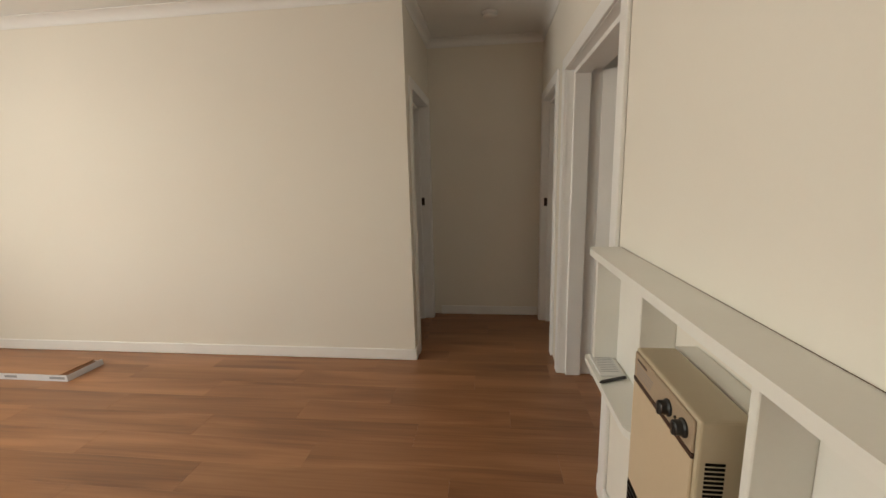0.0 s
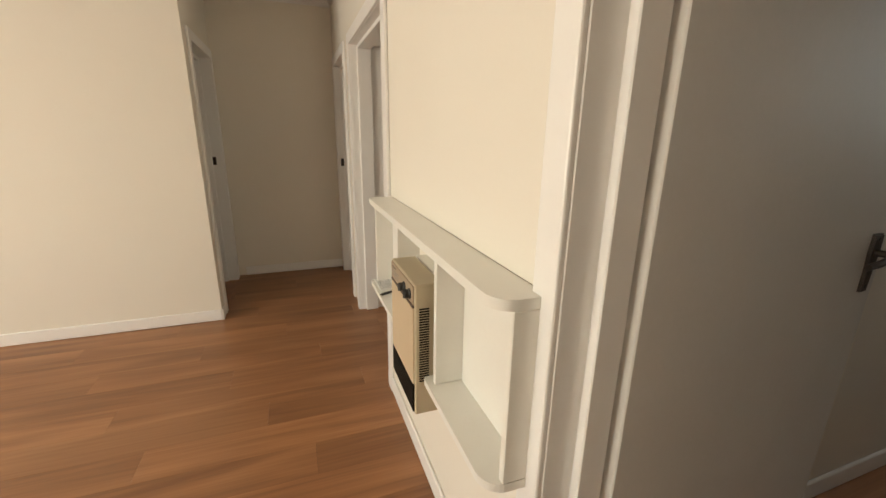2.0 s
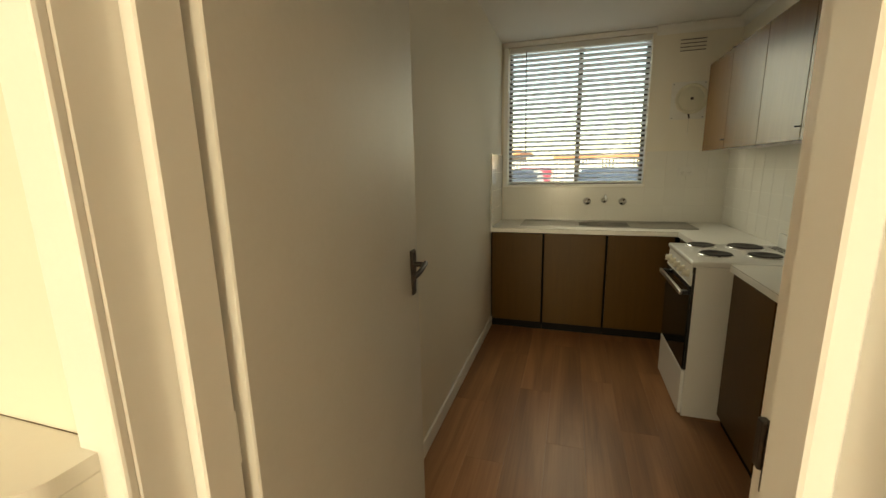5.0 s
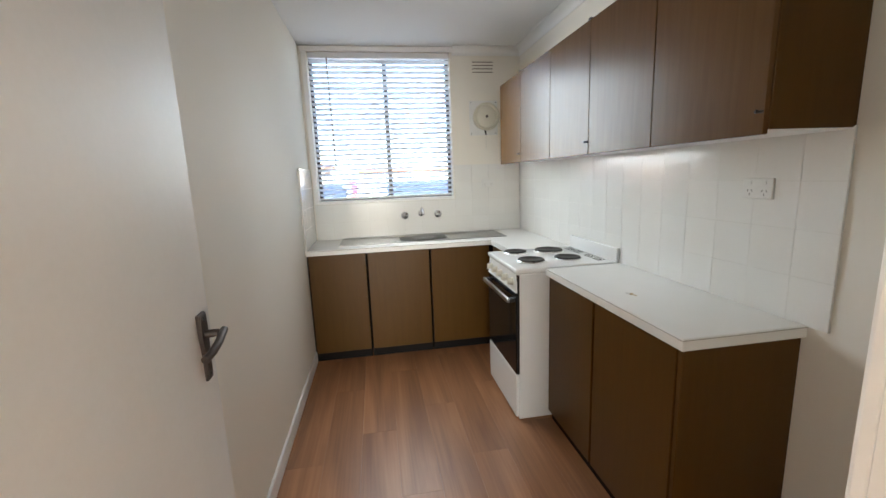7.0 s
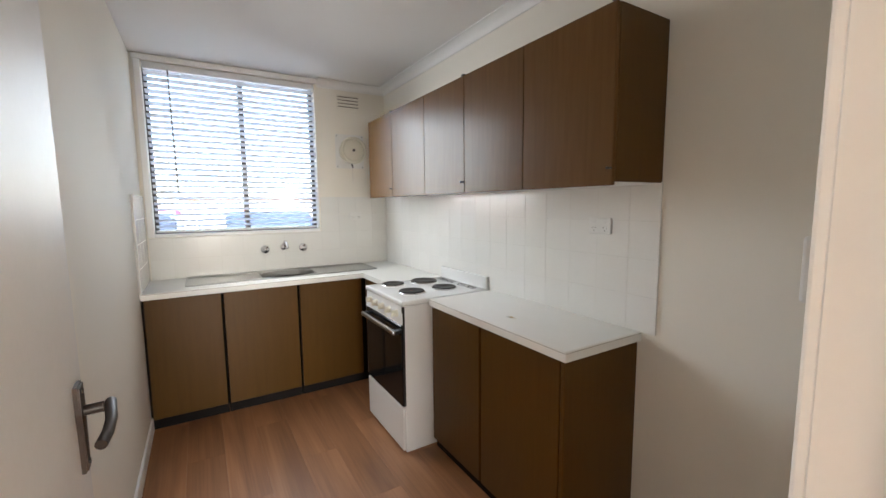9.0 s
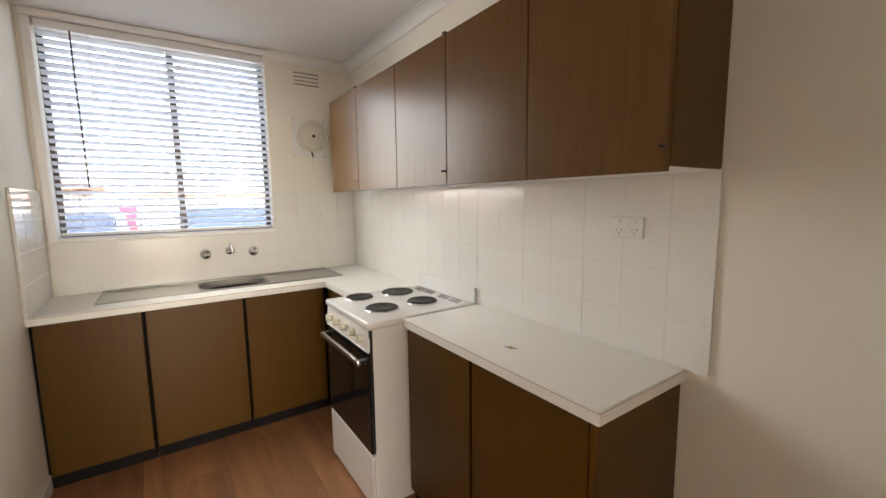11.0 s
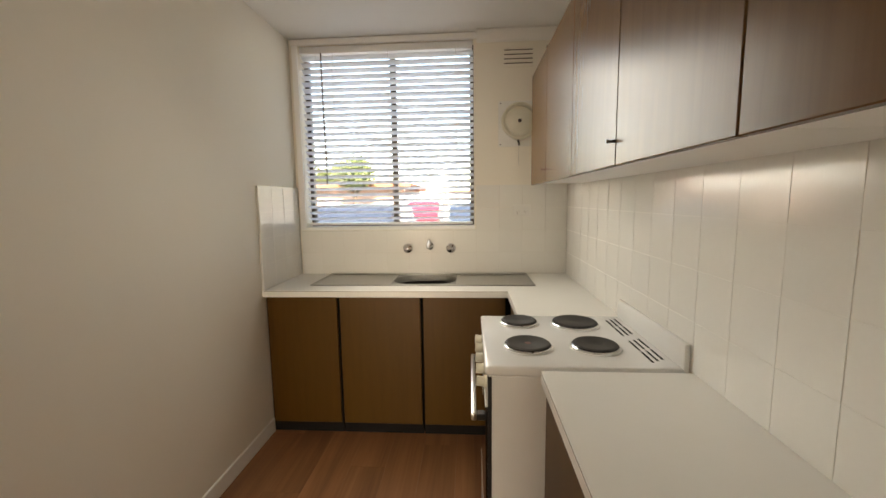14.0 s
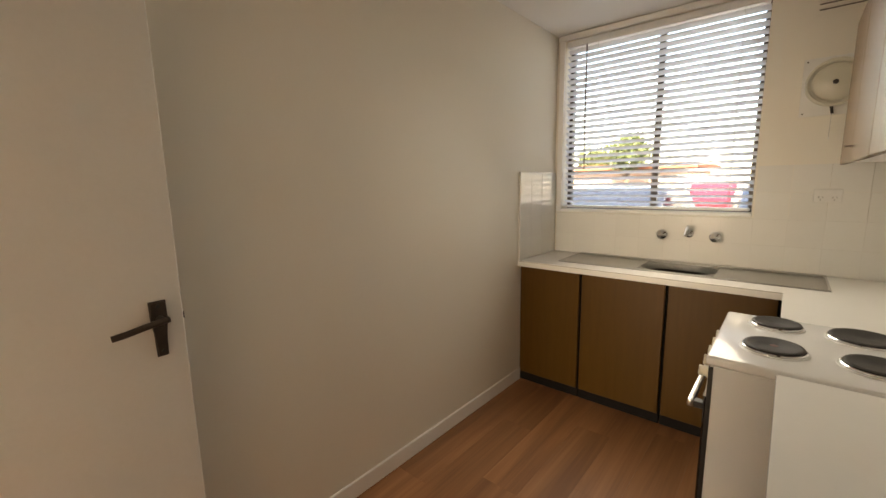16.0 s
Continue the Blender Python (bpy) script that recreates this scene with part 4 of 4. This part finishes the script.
def booklet():
    ob = thing("booklet", pose(-0.04, 1.15, 0.671), "white printed paper booklet lying on the low shelf", "booklet")
    part("pages", box(-0.088, -0.012, 1.02, 1.185, 0.672, 0.678, 0.001), M_PAPER, ob)
    for i in range(9):
        part("print_line", box(-0.080 + 0.002 * (i % 3), -0.020, 1.045 + i * 0.013, 1.048 + i * 0.013, 0.6781, 0.6785), M_INK, ob)
    pen = thing("pen", pose(-0.05, 1.0, 0.671), "black pen lying on the low shelf", "pen")
    part("barrel", cyl((-0.094, 0.975, 0.6775), (-0.012, 1.010, 0.6775), 0.0055, n=12), M_BLACKPL, pen)
    part("tip", cyl((-0.094, 0.975, 0.6775), (-0.104, 0.971, 0.6775), 0.0055, 0.0015, n=12), M_BLACKPL, pen)


booklet()


def board_pack():
    m = pose(-4.05, 2.13, 0, 0, 0, 0)
    ob = thing("flooring_pack", m, "opened flat carton of laminate floorboards on the floor", "flooring pack")
    x0, x1, y0, y1 = -4.75, -3.36, 2.0, 2.265
    bm = bmesh.new()
    box(x0, x1, y0, y0 + 0.004, 0.001, 0.046, bm=bm)
    box(x0, x1, y1 - 0.004, y1, 0.001, 0.030, bm=bm)
    box(x1 - 0.004, x1, y0 + 0.004, y1 - 0.004, 0.001, 0.046, bm=bm)
    box(x0, x0 + 0.004, y0 + 0.004, y1 - 0.004, 0.001, 0.046, bm=bm)
    box(x0 + 0.004, x1 - 0.004, y0 + 0.004, y1 - 0.004, 0.001, 0.004, bm=bm)
    part("carton", bm, M_CARD, ob, "white printed carton")
    for i in range(3):
        part("floorboard", box(x0 + 0.006, x1 - 0.045 - 0.012 * i, y0 + 0.006, y1 - 0.006, 0.0045 + 0.0135 * i, 0.0165 + 0.0135 * i, 0.001), M_BOARD, ob, "brown laminate board")
    for a, b in ((0.02, 0.14), (0.40, 0.50), (0.58, 0.70)):
        part("print_bar", box(x1 - b, x1 - a, y0 - 0.0006, y0 - 0.0001, 0.016, 0.034), M_INK, ob)


board_pack()

smoke = thing("smoke_alarm", pose(-0.45, 2.98, H), "round white smoke alarm on the hall ceiling", "smoke alarm")
part("base", lathe([(0.060, 0), (0.060, -0.010), (0.056, -0.014)], pose(-0.45, 2.98, H - 0.0005), 36), M_PLASTIC, smoke, smooth=True)
part("cover", lathe([(0.054, -0.0145), (0.053, -0.028), (0.044, -0.036), (0.016, -0.038), (0, -0.038)], pose(-0.45, 2.98, H - 0.0005), 36), M_PLASTIC, smoke, smooth=True)


# ---- outside the kitchen window ----
M_GROUND = material("asphalt_drive", (0.065, 0.063, 0.066), 0.85, color2=(0.050, 0.049, 0.052), scale=0.8, detail_scale=12, bump=0.2)
M_BRICK = material("tan_brick", (0.54, 0.40, 0.33), 0.85, color2=(0.46, 0.32, 0.25), scale=3, detail_scale=20, bump=0.3, bump_scale=40)
M_ROOF = material("terracotta_roof", (0.33, 0.12, 0.06), 0.8, color2=(0.24, 0.09, 0.05), scale=4, bump=0.3)
M_RED = material("red_car_paint", (0.16, 0.016, 0.026), 0.2, coat=0.6, bump=0)
M_BLUE = material("grey_blue_car_paint", (0.22, 0.23, 0.26), 0.22, coat=0.6, bump=0)
M_TYRE = material("tyre_rubber", (0.02, 0.02, 0.02), 0.8, bump=0)
M_LEAF = material("foliage", (0.095, 0.12, 0.045), 0.6, color2=(0.065, 0.095, 0.03), scale=2, bump=0)
M_BARK = material("bark", (0.12, 0.085, 0.06), 0.9, scale=6, bump=0.4, bump_scale=20)
M_FENCE = material("pale_fence_paint", (0.62, 0.61, 0.58), 0.6, color2=(0.50, 0.49, 0.46), scale=3)
M_SILVER = material("silver_lilac_car_paint", (0.30, 0.27, 0.28), 0.28, 0.1, coat=0.5, bump=0)
GZ = -0.05
structure("ground", box(-300, 600, -400, 400, GZ - 0.3, GZ), M_GROUND, "grey driveway and ground outside", "ground")


# unseen thin wall above the window side, added to cast shade over the drive
structure("wall_sun_blocker", box(XW, XW + 0.22, -3.2, 3.65, H + 0.152, 8.3), M_BRICK, "plain unseen brick wall added above to shade the drive", "wall")


def building(x0, x1, y0, y1, z1, label):
    ob = thing("apartment_building", pose((x0 + x1) / 2, (y0 + y1) / 2, GZ), label, "building")
    part("wall", box(x0, x1, y0, y1, GZ, z1), M_BRICK, ob)
    part("roof", prism([(x0 - 0.5, y0 - 0.5), (x1 + 0.5, y0 - 0.5), (x1 + 0.5, y1 + 0.5), (x0 - 0.5, y1 + 0.5)], z1, z1 + 0.3), M_ROOF, ob)
    y = y0 + 1.2
    while y + 1.6 < y1:
        for z in (GZ + 1.0, GZ + 3.9):
            if z + 1.3 < z1:
                w = part("window", box(x0 - 0.05, x0 - 0.005, y, y + 1.6, z, z + 1.2), M_TRIM, ob)
                part("pane", box(x0 - 0.06, x0 - 0.0505, y + 0.06, y + 1.54, z + 0.06, z + 1.14), M_GLASSBLK, w)
        y += 3.2
    return ob


building(52, 62, -26, 1.0, 2.3, "low tan brick building far beyond the fence")
building(26, 34, 2.9, 26, 2.15, "low orange brick building with a flat terracotta roof")


def fence():
    ob = thing("fence", pose(25, -5, GZ), "pale painted picket fence along the drive", "fence")
    for z in (GZ + 0.45, GZ + 1.5):
        part("rail", box(25.0, 25.04, -14, 3.2, z, z + 0.08), M_FENCE, ob)
    me = finish("picket", prism([(-0.045, 0), (0.045, 0), (0.045, 1.78), (0, 1.85), (-0.045, 1.78)], -0.012, 0.012, Matrix(((0, 0, 1, 0), (1, 0, 0, 0), (0, 1, 0, 0), (0, 0, 0, 1)))), M_FENCE)
    for i in range(96):
        p = new("picket", me)
        p.parent = ob
        p.location = (-0.014, -8.95 + i * 0.18, 0)


fence()


def car(x, y, rz, paint, label):
    m = pose(x, y, GZ, 0, 0, rz)
    ob = thing("parked_car", m, label, "car")
    body = prism([(-2.1, 0.28), (2.1, 0.28), (2.15, 0.62), (1.95, 0.82), (1.0, 0.92), (0.45, 1.38), (-1.15, 1.42), (-1.85, 0.98), (-2.12, 0.9)], -0.82, 0.82, Matrix(((1, 0, 0, 0), (0, 0, -1, 0), (0, 1, 0, 0), (0, 0, 0, 1))))
    bmesh.ops.bevel(body, geom=body.edges[:], offset=0.06, segments=2, affect="EDGES")
    part("body", body, paint, ob, smooth=True, local=True)
    for s in (-1, 1):
        part("side_window", prism([(0.80, 0.95), (0.38, 1.30), (-1.05, 1.33), (-1.5, 0.98)], s * 0.815, s * 0.83, Matrix(((1, 0, 0, 0), (0, 0, -1, 0), (0, 1, 0, 0), (0, 0, 0, 1)))), M_GLASSBLK, ob, local=True)
        for wx in (-1.3, 1.35):
            w = part("wheel", cyl((wx, s * 0.66, 0.31), (wx, s * 0.86, 0.31), 0.31, n=24), M_TYRE, ob, local=True)
            c = cyl((0, s * 0.10, 0), (0, s * 0.108, 0), 0.19, n=20)
            part("rim", c, M_STEEL, w, local=True)


car(7.75, 0.78, 180, M_SILVER, "parked silver-grey car just outside the kitchen window")
car(22.0, 1.15, 180, M_RED, "parked red car on the far side of the drive")
car(9.6, -1.62, 180, M_BLUE, "parked grey-blue car outside the kitchen window")
car(22.3, -1.2, 180, M_BLUE, "parked grey-blue car beside the red car")


def tree(x, y, h, r, seed, label):
    rnd = random.Random(seed)
    ob = thing("tree", pose(x, y, GZ), label, "tree")
    bm = cyl((x, y, GZ), (x + 0.1, y, GZ + h * 0.5), 0.16, 0.09, 10)
    for k in range(7):
        a = k * 2.4
        cyl((x + 0.06, y, GZ + h * (0.34 + 0.03 * k)), (x + r * 0.7 * math.cos(a), y + r * 0.7 * math.sin(a), GZ + h * (0.55 + 0.05 * k)), 0.05, 0.015, 7, bm)
    part("trunk", bm, M_BARK, ob)
    vs, fs = [], []
    for k in range(2600):
        a, u, q = rnd.uniform(0, 6.283), rnd.uniform(-1, 1), rnd.random() ** 0.45
        lump = 0.75 + 0.35 * noise.noise((math.cos(a) * 1.7 + seed, math.sin(a) * 1.7, u * 2))
        s = math.sqrt(1 - u * u) * q * r * lump
        c = Vector((s * math.cos(a), s * math.sin(a), h * 0.68 + u * q * r * 0.85 * lump))
        t = Euler((rnd.uniform(0, 6), rnd.uniform(0, 6), rnd.uniform(0, 6)))
        l = rnd.uniform(0.08, 0.15)
        i = len(vs)
        for p in ((-l, 0, 0), (0, -l * 0.4, 0), (l, 0, 0.02), (0, l * 0.4, 0)):
            vs.append(c + t.to_matrix() @ Vector(p))
        fs.append((i, i + 1, i + 2, i + 3))
    me = bpy.data.meshes.new("crown")
    me.from_pydata(vs, [], fs)
    me.materials.append(M_LEAF)
    crown = new("crown", me)
    crown.parent = ob
    crown["kind"] = "stuff"


tree(24.5, 5.6, 4.5, 1.6, 3, "leafy green tree behind the low brick building")
tree(30, 9.5, 4.4, 1.5, 8, "leafy green tree behind the low brick building")


# ---- wall tiles ----
def tiles():
    p, t = 0.158, 0.007
    zs = [0.9025, 1.055, 1.21, 1.365, 1.52]
    g = 0.0007

    def run(parent, axis, at, inward, u0, u1, start, zlo_for):
        cuts = [u0]
        u = start
        while u <= u0 + 0.02:
            u += p
        while u < u1 - 0.02:
            cuts.append(u)
            u += p
        cuts.append(u1)
        cache = {}
        for a, b in zip(cuts, cuts[1:]):
            for z0, z1 in zip(zs, zs[1:]):
                z1 = min(z1, zlo_for((a + b) / 2))
                if z1 - z0 < 0.02:
                    continue
                key = (round(b - a, 3), round(z1 - z0, 3))
                if key not in cache:
                    w, h = b - a - 2 * g, z1 - z0 - 2 * g
                    bm = box(-w / 2, w / 2, -t / 2, t / 2, -h / 2, h / 2)
                    es = [e for e in bm.edges if all(v.co.y < 0 for v in e.verts)]
                    bmesh.ops.bevel(bm, geom=es, offset=0.0012, segments=2, affect="EDGES")
                    cache[key] = finish("tile", bm, M_TILE)
                o = new("tile", cache[key])
                o.parent = parent
                wob = random.uniform(-0.25, 0.25)
                if axis == "x":
                    o.matrix_world = pose((a + b) / 2, at + inward * t / 2, (z0 + z1) / 2, wob, 0, 180 + random.uniform(-0.25, 0.25))
                elif inward < 0 and axis == "y":
                    o.matrix_world = pose(at - t / 2, (a + b) / 2, (z0 + z1) / 2, 0, wob, -90 + random.uniform(-0.25, 0.25))
                else:
                    o.matrix_world = pose((a + b) / 2, at - t / 2, (z0 + z1) / 2, wob, 0, random.uniform(-0.25, 0.25))
    def grout(name, bm, label):
        return structure(name, bm, M_GROUT, label, "tiles")
    a = grout("trim_tiles_right", box(0.982, XW - 0.001, YR + 0.0005, YR + 0.0086, 0.9028, 1.52), "glossy white painted square wall tiles")
    run(a, "x", YR + 0.0025, 1, 0.98, XW - 0.009, 1.43 - 3 * p, lambda u: 1.52)
    b = grout("trim_tiles_window", box(XW - 0.0086, XW - 0.0005, YR + 0.01, -0.013, 0.9032, 1.215), "glossy white painted square wall tiles under the window")
    run(b, "y", XW - 0.0025, -1, YR + 0.01, -0.012, -0.483 - 12 * p + 0.010, lambda u: 1.52 if u < -1.26 else 1.215)
    c = grout("trim_tiles_left", box(3.14, XW - 0.012, -0.0012, 0.0118, 0.9032, 1.52), "glossy white painted square wall tiles beside the sink")
    run(c, "l", 0.0050, 1, 3.137, XW - 0.010, 3.137 + p, lambda u: 1.52)


tiles()


# ---- floorboards ----
def floorboards():
    w, l, t = 0.190, 1.215, 0.012
    cache = {}
    rnd = random.Random(5)
    areas = ((-5.2, XL + 0.09, -3.0, 2.494), (-1.005, XL + 0.09, 2.494, 3.53), (XL + 0.09, XW, YR, 0.012))
    made = 0
    for x0, x1, y0, y1 in areas:
        k0 = math.floor(y0 / w)
        k = k0
        while k * w < y1:
            a, b = max(k * w, y0), min((k + 1) * w, y1)
            shift = (k * 0.413 * l) % l
            x = math.floor((x0 - shift) / l) * l + shift
            while x < x1:
                c, d = max(x, x0), min(x + l, x1)
                x += l
                if d - c < 0.01 or b - a < 0.005:
                    continue
                key = (round(d - c, 3), round(b - a, 3))
                if key not in cache:
                    hw, hl = (b - a) / 2 - 0.0002, (d - c) / 2 - 0.0002
                    bm = box(-hl, hl, -hw, hw, -t, 0)
                    es = [e for e in bm.edges if all(v.co.z > -1e-5 for v in e.verts)]
                    bmesh.ops.bevel(bm, geom=es, offset=0.0004, segments=1, affect="EDGES")
                    cache[key] = finish("floorboard", bm, M_BOARD)
                o = new("floorboard", cache[key])
                o.parent = floor_ob
                o.location = ((c + d) / 2, (a + b) / 2, 0)
                made += 1
            k += 1


floorboards()
structure("floor_hidden_rooms", box(XL + 0.09, XW, 0.12, 3.53, -0.011, -0.001), M_BOARD, "timber-look laminate floor in the rooms beyond", "floor")
structure("floor_hidden_room_west", box(-5.2, -1.006, 2.601, 3.53, -0.011, -0.001), M_BOARD, "timber-look laminate floor in the room beyond", "floor")
structure("floor_hidden_room_south", box(XL + 0.09, XW, -3.0, YR - 0.12, -0.011, -0.001), M_BOARD, "timber-look laminate floor in the room beyond", "floor")
